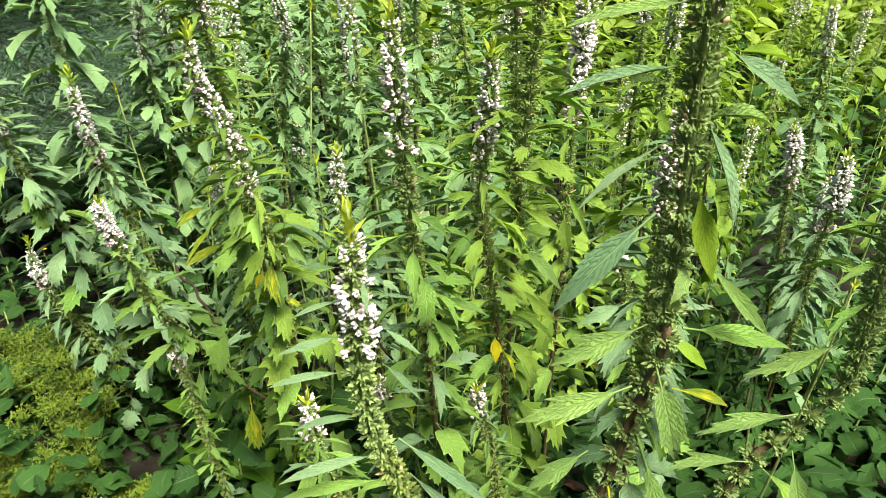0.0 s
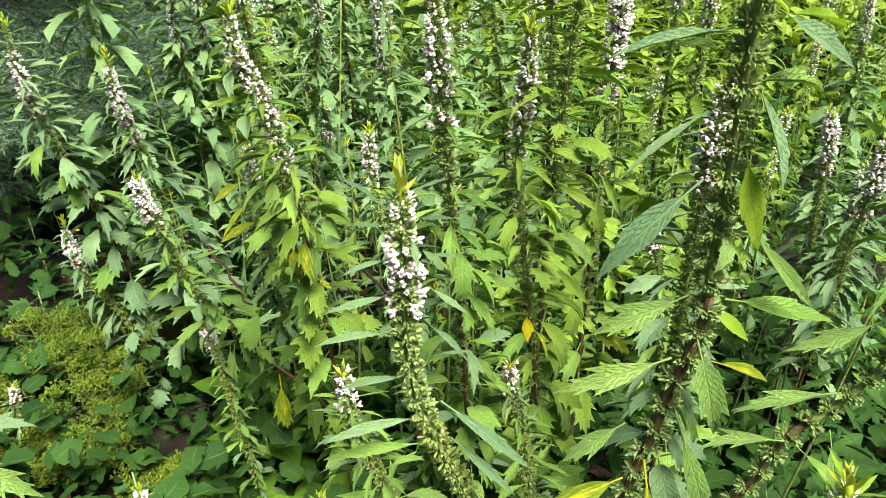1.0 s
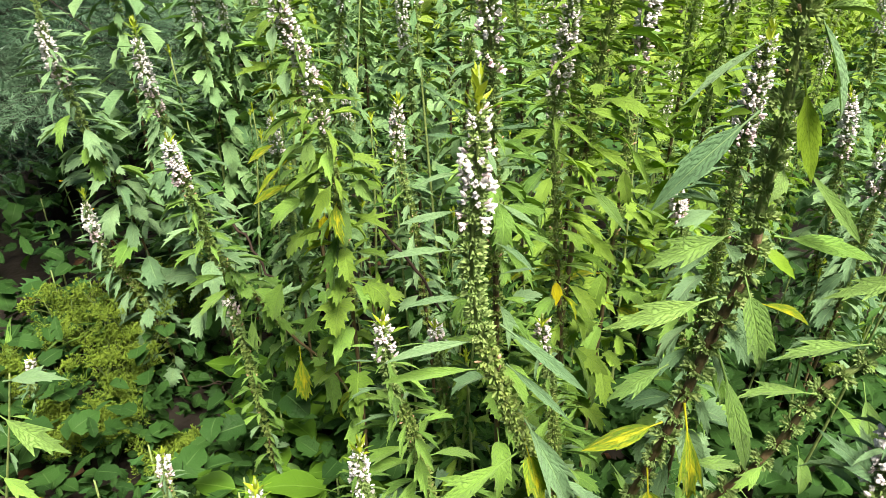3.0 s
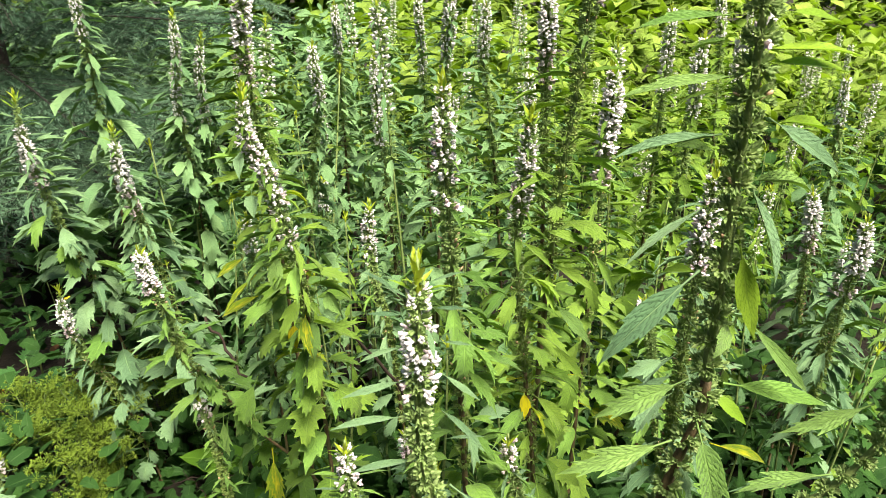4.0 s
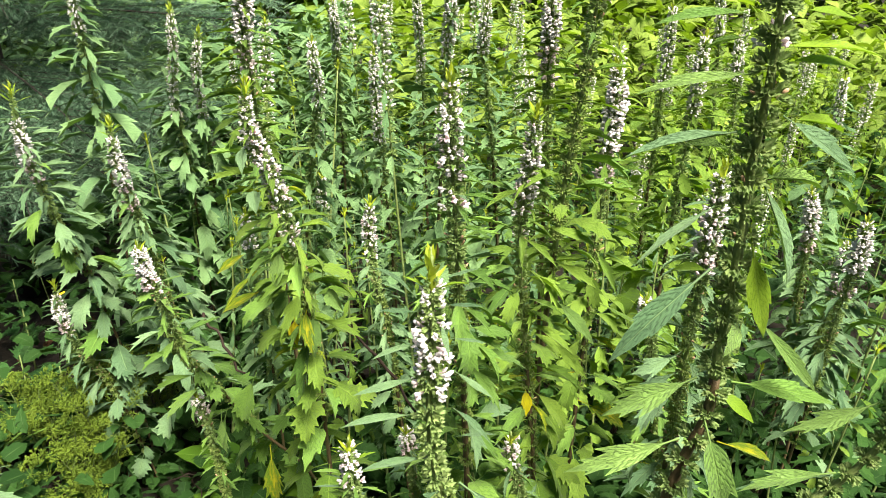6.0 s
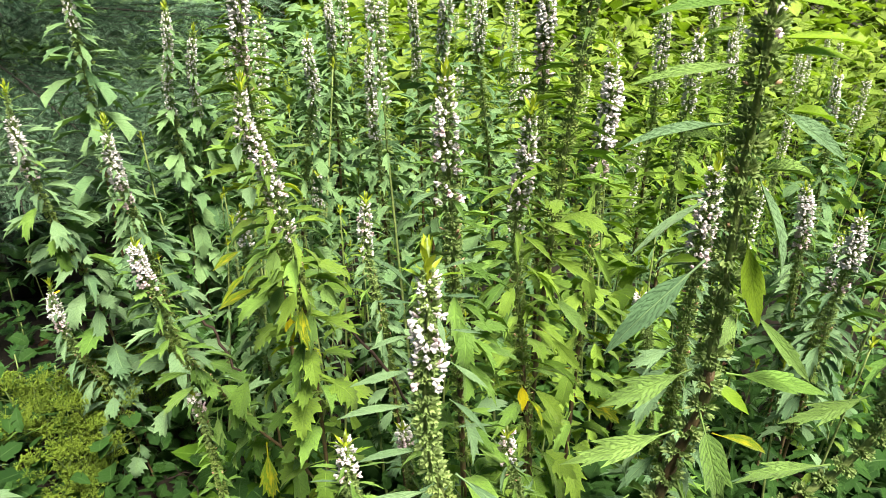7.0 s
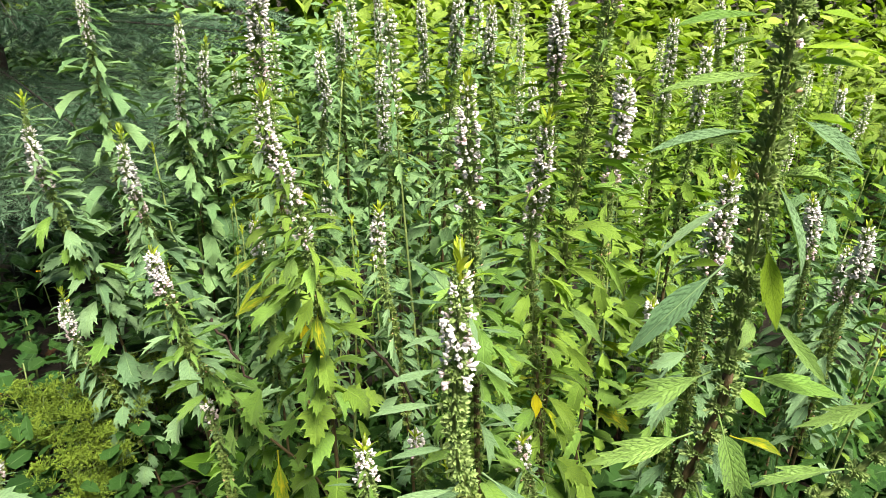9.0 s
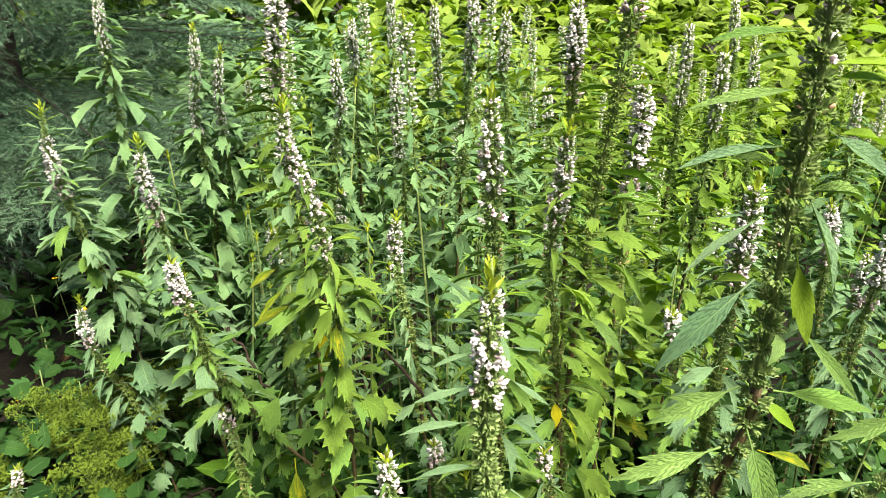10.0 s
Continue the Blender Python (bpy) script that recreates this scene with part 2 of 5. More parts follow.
OUTLINE = {
    "lance": [(0, 0, 0.0123), (0.08, 0.1, 0.041), (0.2, 0.22, 0.0738), (0.34, 0.37, 0.0918), (0.47, 0.56, 0.0968), (0.53, 0.55, 0.0754), (0.68, 0.72, 0.0558), (0.8, 0.83, 0.0344), (0.92, 0.93, 0.0148), (1, 1, 0.0016)],
    "slim": [(0, 0, .012), (.1, .11, .032), (.24, .26, .054), (.4, .43, .066), (.55, .62, .066), (.6, .62, .054), (.74, .77, .04), (.86, .88, .022), (1, 1, .002)],
    "spear": [(0, 0, 0.0129), (0.1, 0.11, 0.0313), (0.24, 0.27, 0.0589), (0.36, 0.42, 0.0828), (0.43, 0.6, 0.103), (0.49, 0.54, 0.0607), (0.62, 0.66, 0.0478), (0.68, 0.8, 0.0515), (0.73, 0.78, 0.0294), (0.88, 0.9, 0.0138), (1, 1, 0.0018)],
    "ovate": [(0, 0, .03), (.05, .045, .095), (.13, .12, .16), (.25, .25, .185), (.38, .4, .19), (.48, .64, .2), (.55, .59, .115), (.66, .68, .088), (.72, .8, .088), (.76, .79, .062), (.88, .89, .03), (1, 1, .002)],
    "trident": [(0, 0, 0.0155), (0.1, 0.12, 0.0473), (0.22, 0.25, 0.0903), (0.34, 0.4, 0.1247), (0.42, 0.64, 0.1634), (0.48, 0.54, 0.0929), (0.6, 0.64, 0.0757), (0.66, 0.82, 0.086), (0.7, 0.76, 0.0473), (0.86, 0.88, 0.0258), (1, 1, 0.0017)],
    "toothed": [(0, 0, .03), (.1, .12, .085), (.22, .26, .155), (.31, .40, .215), (.36, .39, .17), (.42, .60, .275), (.48, .53, .17), (.56, .6, .16), (.61, .80, .205), (.67, .73, .11), (.78, .91, .095), (.82, .86, .05), (1, 1, .002)],
    "palmate": [(0, -.03, .04), (.05, -.06, .2), (.1, .08, .35), (.15, .13, .24), (.21, .26, .36), (.27, .43, .47), (.33, .40, .3), (.42, .46, .24), (.49, .62, .35), (.55, .60, .2), (.63, .78, .25), (.69, .75, .13), (.82, .91, .10), (.87, .9, .05), (1, 1, .002)],
    "oval": [(0, 0, .02), (.05, .05, .12), (.15, .16, .24), (.3, .31, .32), (.45, .46, .33), (.6, .61, .29), (.75, .76, .2), (.88, .89, .1), (.96, .96, .035), (1, 1, .002)],
}


def leaf_points(kind, bend, rng, petiole=0.18, fold=0.25, thin=1.0, across=5, coarse=False):
    """One leaf of length 1 along +y, face up, curved down by bend degrees towards its tip."""
    rows = OUTLINE[kind]
    if coarse:
        rows = [r for k, r in enumerate(rows) if k in (0, len(rows) - 1) or k % 2 == 0 or r[1] - r[0] > .08]
    left, right = rng.uniform(.88, 1.1), rng.uniform(.88, 1.1)
    curl, sway = rng.uniform(-.25, .35), rng.uniform(-.12, .12)
    b = radians(bend)
    steps = 40
    px, pz, spine = 0.0, 0.0, [(0.0, 0.0, 0.0)]
    for i in range(steps):
        s = (i + .5) / steps
        a = -b * (0.25 * s + 0.75 * s * s)
        px += math.cos(a) / steps
        pz += math.sin(a) / steps
        spine.append((px, pz, -b * (0.25 * s + 0.75 * s * s)))
    cols = [-1, -.55, 0, .55, 1] if across == 5 else [-1, 0, 1]

    def on(s):
        k = min(max(s, 0), 1) * steps
        i = min(int(k), steps - 1)
        t = k - i
        return [spine[i][q] * (1 - t) + spine[i + 1][q] * t for q in range(3)]

    verts, uvs, faces = [], [], []
    for uc, um, w in rows:
        jag = rng.uniform(.93, 1.07)
        for v in cols:
            u = uc + (um - uc) * abs(v) ** 1.5
            s = petiole + (1 - petiole) * u
            y, z, a = on(s)
            half = w * thin * (1 - petiole) * (left if v < 0 else right) * jag
            x = v * half + sway * u * u * .5
            lift = fold * abs(v) * half - curl * v * v * half + rng.uniform(-.008, .008)
            verts.append((x, y - math.sin(a) * lift, z + math.cos(a) * lift))
            uvs.append((u, v))
    n = len(cols)
    for i in range(len(rows) - 1):
        for k in range(n - 1):
            faces.append((i * n + k, i * n + k + 1, (i + 1) * n + k + 1, (i + 1) * n + k))
    if coarse:
        return verts, faces, uvs
    line = [Vector((0, *on(petiole * q / 3)[:2])) for q in range(4)] + [Vector((sway * .08, *on(petiole + (1 - petiole) * .4)[:2])) - Vector((0, 0, .004))]
    pv, pf = tube(line, [.014, .010, .009, .009, .004], 4, cap=False)
    o = len(verts)
    verts += [tuple(p) for p in pv]
    uvs += [(0.5, 0.0)] * len(pv)
    faces += [tuple(i + o for i in f) for f in pf]
    return verts, faces, uvs


leaf_rng = random.Random(5)
LEAVES, COARSE = {}, {}
for kind, petiole in (("slim", .14), ("spear", .2), ("lance", .12), ("ovate", .26), ("trident", .2), ("toothed", .26), ("palmate", .32), ("oval", .2)):
    for bend_name, bends in (("flat", (8, 22, 30)), ("arched", (45, 60, 72)), ("hung", (85, 100, 118))):
        LEAVES[kind, bend_name] = []
        COARSE[kind, bend_name] = [leaf_points(kind, b, leaf_rng, petiole, leaf_rng.uniform(.3, .9), 1.0, 3, True) for b in bends]
        for b in bends:
            vs, fs, us = leaf_points(kind, b, leaf_rng, petiole, leaf_rng.uniform(*{"slim": (-.2, .5), "spear": (.7, 1.6), "ovate": (.35, .95), "lance": (.6, 1.6), "trident": (.3, 1.0)}.get(kind, (.05, .45))))
            LEAVES[kind, bend_name].append(mesh_of("leaf", vs, fs, LEAF["mid"], us))


def turn_to(heading, up, twist=0.0):
    """Turns +y to the compass heading (degrees from +x) raised by up degrees."""
    return pose(0, 0, 0, 0, 0, heading - 90) @ pose(0, 0, 0, up, 0, 0) @ pose(0, 0, 0, 0, twist, 0)


# ---- whorls and flowers ----
def calyx_ring(rng, count, reach, mouth, spiky):
    soup = Soup()
    for k in range(count):
        a = 360 * k / count + rng.uniform(-14, 14)
        up = rng.uniform(-22, 42)
        m = turn_to(a, up) @ pose(0, .002, rng.uniform(-.003, .003))
        L = reach * rng.uniform(.82, 1.12)
        vs = [(r * math.cos(t), y, r * math.sin(t)) for y, r in ((0, .0009), (L * .75, mouth)) for t in (0, 1.571, 3.142, 4.712)]
        fs = [(q, (q + 1) % 4, 4 + (q + 1) % 4, 4 + q) for q in range(4)]
        for q in range(4):
            t = 1.571 * (q + .5)
            vs.append((mouth * (1 + .5 * spiky) * math.cos(t), L * (1 + .45 * spiky), mouth * (1 + .5 * spiky) * math.sin(t)))
            fs.append((4 + q, 4 + (q + 1) % 4, 8 + q))
        soup.put(vs, fs, None, m)
    return soup


def burr_ring(rng, count, core, reach, mouth):
    """Crowded prickly calyces of a whorl in seed, standing off on short stalks."""
    soup = Soup()
    for k in range(count):
        r0 = core * math.sqrt(rng.random())
        m = turn_to(360 * k / count + rng.uniform(-20, 20), rng.uniform(-26, 46)) @ pose(0, .002 + r0, rng.uniform(-.001, .001), rng.uniform(-18, 18), 0, rng.uniform(-18, 18))
        L = reach * rng.uniform(.8, 1.15)
        vs = [(r * math.cos(t), y, r * math.sin(t)) for y, r in ((0, .0007), (L * .45, mouth * .9), (L * .7, mouth)) for t in (0, 1.571, 3.142, 4.712)]
        fs = [(i * 4 + q, i * 4 + (q + 1) % 4, i * 4 + 4 + (q + 1) % 4, i * 4 + 4 + q) for i in range(2) for q in range(4)]
        for q in range(4):
            t = 1.571 * (q + .5)
            vs.append((mouth * 1.5 * math.cos(t), L * 1.05, mouth * 1.5 * math.sin(t)))
            fs.append((8 + q, 8 + (q + 1) % 4, 12 + q))
        soup.put(vs, fs, None, m)
    return soup


def blob(rx, ry, rz, rings=4, sides=6, rough=0.0, rng=None):
    vs, fs = [(0, -ry, 0)], []
    for i in range(1, rings):
        p = math.pi * i / rings
        for k in range(sides):
            t = 2 * math.pi * k / sides
            vs.append((rx * math.sin(p) * math.cos(t), -ry * math.cos(p), rz * math.sin(p) * math.sin(t)))
    vs.append((0, ry, 0))
    if rough:
        vs = [tuple(c * rng.uniform(1 - rough, 1 + rough) for c in p) for p in vs]
    top = len(vs) - 1
    for k in range(sides):
        n = (k + 1) % sides
        fs.append((0, 1 + k, 1 + n))
        for i in range(rings - 2):
            fs.append((1 + i * sides + k, 1 + (i + 1) * sides + k, 1 + (i + 1) * sides + n, 1 + i * sides + n))
        fs.append((top, 1 + (rings - 2) * sides + n, 1 + (rings - 2) * sides + k))
    return vs, fs


def flower_ring(rng, count, size, wide_open):
    """Hooded, furry lipped flowers standing out of the calyces."""
    soup = Soup()
    for k in range(count):
        a = 360 * k / count + rng.uniform(-26, 26)
        up = rng.uniform(-5, 48)
        s = size * rng.uniform(.75, 1.15)
        m = pose(0, 0, rng.uniform(-.004, .005)) @ turn_to(a, up, rng.uniform(-15, 15)) @ pose(0, .0068, 0) @ Matrix.Scale(s, 4)
        tv, tf = tube([(0, 0, 0), (0, .0025, .0002), (0, .005, .0008)], [.0008, .0011, .0016], 5, cap=False)
        soup.put(tv, tf, None, m)
        hv, hf = blob(.0019, .0036, .0016, 4, 6, .28, rng)
        soup.put(hv, hf, None, m @ pose(0, .0068, .0018, 24, 0, 0))
        if rng.random() < wide_open:
            lv, lf = blob(.0021, .0028, .0008, 4, 5, .25, rng)
            soup.put(lv, lf, None, m @ pose(0, .0066, -.0012, -48, 0, 0))
            for sx in (-1, 1):
                lv, lf = blob(.0010, .0021, .0007, 3, 5, .25, rng)
                soup.put(lv, lf, None, m @ pose(sx * .0018, .006, -.0006, -25, 0, -sx * 40))
    return soup


ring_rng = random.Random(11)
WHORL_BUD = [calyx_ring(ring_rng, 12, .0065, .0014, .5).mesh("whorl", CALYX) for _ in range(3)]
WHORL = [burr_ring(ring_rng, 26, .0036, .0066, .0018).mesh("whorl", CALYX) for _ in range(4)]
WHORL_OLD = [burr_ring(ring_rng, 30, .0042, .0062, .0018).mesh("whorl", CALYX_OLD) for _ in range(4)]
WHORL_BURR = [burr_ring(ring_rng, 44, .0062, .0068, .0017).mesh("whorl", CALYX_DARK) for _ in range(4)]
FLOWER_SMALL = [flower_ring(ring_rng, 12, 1.05, .2).mesh("bloom", PETAL) for _ in range(3)]
FLOWER = [flower_ring(ring_rng, n, 1.36, .8).mesh("bloom", PETAL) for n in (13, 14, 12, 13)]
FLOWER_PINK = [flower_ring(ring_rng, n, 1.25, .7).mesh("bloom", PETAL_PINK) for n in (9, 10, 8, 7)]
ONE_FLOWER = [flower_ring(random.Random(90 + k), 1, 1.02, o).mesh("flower", PETAL) for k, o in enumerate((.9, .9, .2, .9, .9, .9))]
FLOWER_DRY = [flower_ring(ring_rng, n, .8, .3).mesh("bloom", PETAL_DRY) for n in (2, 3)]


def shoot_mesh(rng):
    soup = Soup()
    for tier in range(4):
        for k in range(2):
            a = 90 * tier + 180 * k + rng.uniform(-20, 20)
            L = (.014, .017, .019, .015)[tier]
            vs, fs, us = leaf_points("lance", rng.uniform(-35, 10), rng, .05, .5, 1.5, 3, True)
            soup.put(vs, fs, us, pose(0, 0, -.004 * tier + .002) @ turn_to(a, (78, 66, 52, 36)[tier] + rng.uniform(-6, 6)) @ Matrix.Scale(L, 4))
    vs, fs = blob(.0026, .009, .0026, 5, 6)
    soup.put(vs, fs, None, pose(0, 0, -.006, 90, 0, 0))
    return soup.mesh("shoot_tip", SHOOT)


SHOOTS = [shoot_mesh(ring_rng) for _ in range(4)]


# ---- setting ----
def ground_sheet():
    """Soil, finely lumped near the stand, one sheet out to the horizon."""
    xs = [-600, -120, -30, -10] + [x * .2 - 5 for x in range(51)] + [10, 30, 120, 600]
    ys = [-600, -120, -30, -8] + [y * .2 - 2 for y in range(61)] + [16, 40, 150, 600]
    verts = [(x, y, .05 * noise.noise(Vector((x * 1.3, y * 1.3, 0))) + .02 * noise.noise(Vector((x * 5, y * 5, 3))) - .03 if abs(x) < 9 and abs(y) < 12 else -.03) for y in ys for x in xs]
    w = len(xs)
    faces = [(j * w + i, j * w + i + 1, (j + 1) * w + i + 1, (j + 1) * w + i) for j in range(len(ys) - 1) for i in range(w - 1)]
    return tagged(new("ground", mesh_of("ground", verts, faces, SOIL)), "dark damp soil with old litter under the plants", "ground", kind="structure")


ground_sheet()

# ---- plants ----
plant_rng = random.Random(21)
RAW_CALYX = [calyx_ring(plant_rng, 12, .0105, .0024, .6) for _ in range(3)]


def plain_ring(rng, count):
    """Flowers of a whorl seen from afar: hood and lip alone."""
    soup = Soup()
    for q in range(count):
        m = pose(0, 0, rng.uniform(-.005, .006)) @ turn_to(360 * q / count + rng.uniform(-25, 25), rng.uniform(-8, 45))
        for rx, ry, rz, y, z, tilt in ((.0024, .0046, .0022, .0135, .0016, 22), (.0024, .0034, .0011, .0135, -.0016, -45)):
            vs, fs = blob(rx, ry, rz, 3, 5, .3, rng)
            soup.put(vs, fs, None, m @ pose(0, y, z, tilt, 0, 0))
    return soup


RAW_FLOWER = [plain_ring(plant_rng, 10) for _ in range(3)]


def hang(name, mesh, parent, m, material=None):
    ob = new(name, mesh)
    ob.parent = parent
    ob.matrix_basis = m
    if material is not None:
        ob.material_slots[0].link = "OBJECT"
        ob.material_slots[0].material = material
    return ob


def curve_of(points, step=0.012):
    """Smooth stem line from tip to base, with the distance from the tip."""
    p = [Vector(q) for q in points]
    p = [p[0] * 2 - p[1]] + p + [p[-1] * 2 - p[-2]]
    line = []
    for i in range(1, len(p) - 2):
        n = max(2, int((p[i + 1] - p[i]).length / step))
        for k in range(n):
            t = k / n
            a, b, c, d = p[i - 1], p[i], p[i + 1], p[i + 2]
            line.append(.5 * ((2 * b) + (c - a) * t + (2 * a - 5 * b + 4 * c - d) * t * t + (3 * b - a - 3 * c + d) * t ** 3))
    line.append(p[-2])
    dist = [0.0]
    for a, b in zip(line, line[1:]):
        dist.append(dist[-1] + (b - a).length)
    return line, dist


def bloom(whorl, bank, single, count, pinks):
    """Flowers of a whorl: one by one near at hand, as one part farther off."""
    rng = plant_rng
    if not single:
        tagged(hang("bloom", rng.choice(bank), whorl, Matrix()), kind="stuff")
        return
    for q in range(count):
        m = pose(0, 0, rng.uniform(-.006, .007), 0, 0, 360 * q / count + rng.uniform(-22, 22)) @ Matrix.Scale(rng.uniform(.75, 1.15) * (.85 if bank is FLOWER_SMALL else 1), 4)
        hang("flower", rng.choice(ONE_FLOWER), whorl, m, PETAL_PINK if rng.random() < pinks else PETAL)


def motherwort(hue, f0, f1, scale, points, leaves=(), bare=(9, 9), label="", shoot=True, low=0.12, fullness=1.0, single=False, joined=False, gap=1.0, seeded=0.42, burr=1.12, nodes=(0.0, 0.0), thick=1.0):
    """A motherwort stem from its tip to the ground: square stem, paired leaves, prickly whorls, furry flowers between f0 and f1 below the tip."""
    rng = plant_rng
    line, dist = curve_of(points)
    base = Vector((*line[-1][:2], 0))
    plant = new("motherwort_plant")
    plant.location = base
    tone = {"cool": "grey-green", "mid": "mid-green", "warm": "yellow-green"}[hue]
    text = label or f"motherwort stem, {tone} toothed leaves, " + ("whorls of pale pink flowers" if f1 > 0 else "prickly green seed whorls")
    tagged(plant, text, "plant", "motherwort stand")
    total = dist[-1]
    girth = .0008 + .0012 * min(total, 1.3)
    radii = [thick * (.0012 + girth * min(1, d / .5) ** .8) for d in dist]
    cut = next((i for i, d in enumerate(dist) if d > .4), len(dist) - 1)
    for a, b, mat in ((0, cut + 1, STEM), (cut, len(line), STEM_BROWN)):
        if b - a > 1:
            vs, fs = tube([q - base for q in line[a:b]], radii[a:b], 8, .28)
            hang("stem", mesh_of("stem", vs, fs, mat), plant, Matrix())

    def at(d):
        i = min(max(int(np.searchsorted(dist, d)) - 1, 0), len(line) - 2)
        t = (d - dist[i]) / max(dist[i + 1] - dist[i], 1e-6)
        return line[i].lerp(line[i + 1], t) - base, (line[i] - line[i + 1]).normalized(), radii[i]

    leafy, calyx, white = Soup(), Soup(), Soup()
    p, axis, _ = at(0)
    if shoot:
        hang("shoot_tip", rng.choice(SHOOTS), plant, Matrix.Translation(p - axis * .016) @ axis.to_track_quat("Z", "Y").to_matrix().to_4x4() @ Matrix.Scale(rng.uniform(1.0, 1.3), 4) @ pose(0, 0, 0, 0, 0, rng.uniform(0, 180)))
    d, k, spin = .024, 0, rng.uniform(0, 180)
    while d < total - low:
        p, axis, r = at(d)
        tilt = axis.to_track_quat("Z", "Y").to_matrix().to_4x4()
        # whorl
        if d < max(f1, .1) + seeded:
            grow = min(.92, .55 + d * 4.5) * (.92 + .16 * rng.random())
            if nodes[0]:
                pick, grow = WHORL_BURR, rng.uniform(.85, 1.05)
            elif d < f0:
                pick = WHORL_BUD
            elif d < f1 + .09:
                pick = WHORL
            else:
                pick = WHORL_OLD
            wm = Matrix.Translation(p) @ tilt @ pose(0, 0, 0, 0, 0, rng.uniform(0, 360)) @ Matrix.Scale(grow * (burr if d > f1 else .5 + .5 * burr), 4)
            if joined:
                c = rng.choice(RAW_CALYX)
                calyx.put(c.v, c.f, None, wm)
                if f0 <= d <= f1 + .012:
                    w = rng.choice(RAW_FLOWER)
                    white.put(w.v, w.f, None, wm)
            else:
                whorl = hang("whorl", rng.choice(pick), plant, wm)
            if joined:
                pass
            elif f0 <= d <= f1 + .012 and f1 > 0:
                s = (d - f0) / max(f1 - f0, .01)
                if s < .22:
                    bloom(whorl, FLOWER_SMALL, single, 4 if nodes[0] else 11, .06)
                elif s < .72:
                    bloom(whorl, FLOWER, single, 6 if nodes[0] else (10 if bare[0] < 1 else 14), .2)
                elif rng.random() < .85:
                    bloom(whorl, FLOWER_PINK, single, 4 if nodes[0] else 8, .4)
            elif f1 and f1 < d < f1 + .32 and rng.random() < .28:
                tagged(hang("bloom", rng.choice(FLOWER_DRY), whorl, Matrix()), "withered tan flowers", kind="stuff")
        # leaf pair
        sides = (0, 180) if d < .05 else ((0, 180, rng.uniform(35, 145)) if k % 2 else (0, 180, rng.uniform(-145, -35)))
        for side in sides:
            if bare[0] < d < bare[1] or rng.random() > (.96 if d < .5 or hue == "cool" else .8) * fullness:
                continue
            size = (min(scale, 1) * (.016 + .5 * d) if d < .06 else scale * min(.03 + .23 * d, .088 + .02 * d)) * rng.uniform(.8, 1.18)
            heading = spin + 90 * (k % 2) + side + rng.uniform(-24, 24)
            if side not in (0, 180):
                size *= .72
            if d < .10:
                kind, up, way = rng.choice(("slim", "spear")), rng.uniform(-4, 20) if d > .05 else rng.uniform(25, 55), rng.choice(("flat", "flat", "arched")) if d > .05 else "flat"
            elif d < .26:
                kind, up = rng.choice(("spear", "spear", "lance") if hue == "warm" else ("spear", "spear", "trident")), rng.uniform(-20, 12) if hue == "cool" else rng.uniform(-10, 18)
                way = rng.choice(("flat", "flat", "arched"))
            elif d < .55:
                kind, up = rng.choice(("spear", "trident", "trident", "toothed") if hue == "warm" else ("trident", "trident", "toothed")), rng.uniform(-26, 12) if hue == "cool" else rng.uniform(-16, 22)
                way = rng.choice(("flat", "arched", "arched", "hung"))
            else:
                kind, up = rng.choice(("toothed", "ovate", "palmate")), rng.uniform(-30, 18)
                way = rng.choice(("arched", "hung"))
                size *= 1.15
            mat = LEAF[hue]
            x = rng.random()
            if hue == "warm" and d > .3 and x < .035:
                mat = LEAF["yellow"]
            elif d > .35 and x < .03 and hue != "cool":
                mat = LEAF["yellow"]
            elif x > (.94 if hue == "cool" else .8):
                mat = LEAF[{"cool": "mid", "mid": "cool", "warm": "mid"}[hue]]
            if d < .05:
                mat = LEAF["fresh"]
            m = Matrix.Translation(p) @ turn_to(heading, up, rng.uniform(-25, 25)) @ Matrix.Scale(size, 4)
            if joined:
                leafy.put(*rng.choice(COARSE[kind, way]), m)
            else:
                hang("leaf", rng.choice(LEAVES[kind, way]), plant, m, mat)
        d += nodes[0] + nodes[1] * d if nodes[0] else gap * min(.0075 + .038 * d if d < .3 else .055 * d, .026 if d < .45 else .042)
        k += 1
    if joined:
        for name, soup, mat in (("foliage", leafy, LEAF["far_" + ("warm" if hue == "warm" else "cool")]), ("calyx_mass", calyx, CALYX), ("flower_spike", white, PETAL)):
            if soup.v:
                tagged(hang(name, soup.mesh(name, mat), plant, Matrix()), kind="stuff")
    # single leaves with a place of their own: foot, heading, rise, length, shape, curve, tone, twist
    for foot, heading, up, length, kind, way, tone, twist in leaves:
        m = Matrix.Translation(Vector(foot) - base) @ turn_to(heading, up, twist) @ Matrix.Scale(length, 4)
        hang("leaf", LEAVES[kind, way][int(heading) % 3], plant, m, LEAF[tone])
    return plant


FACES = {"up": (0, -.3, 1), "half": (0, -.75, .7), "cam": (0, -1, .3), "right": (.6, -.7, .3)}
set_rng = random.Random(83)


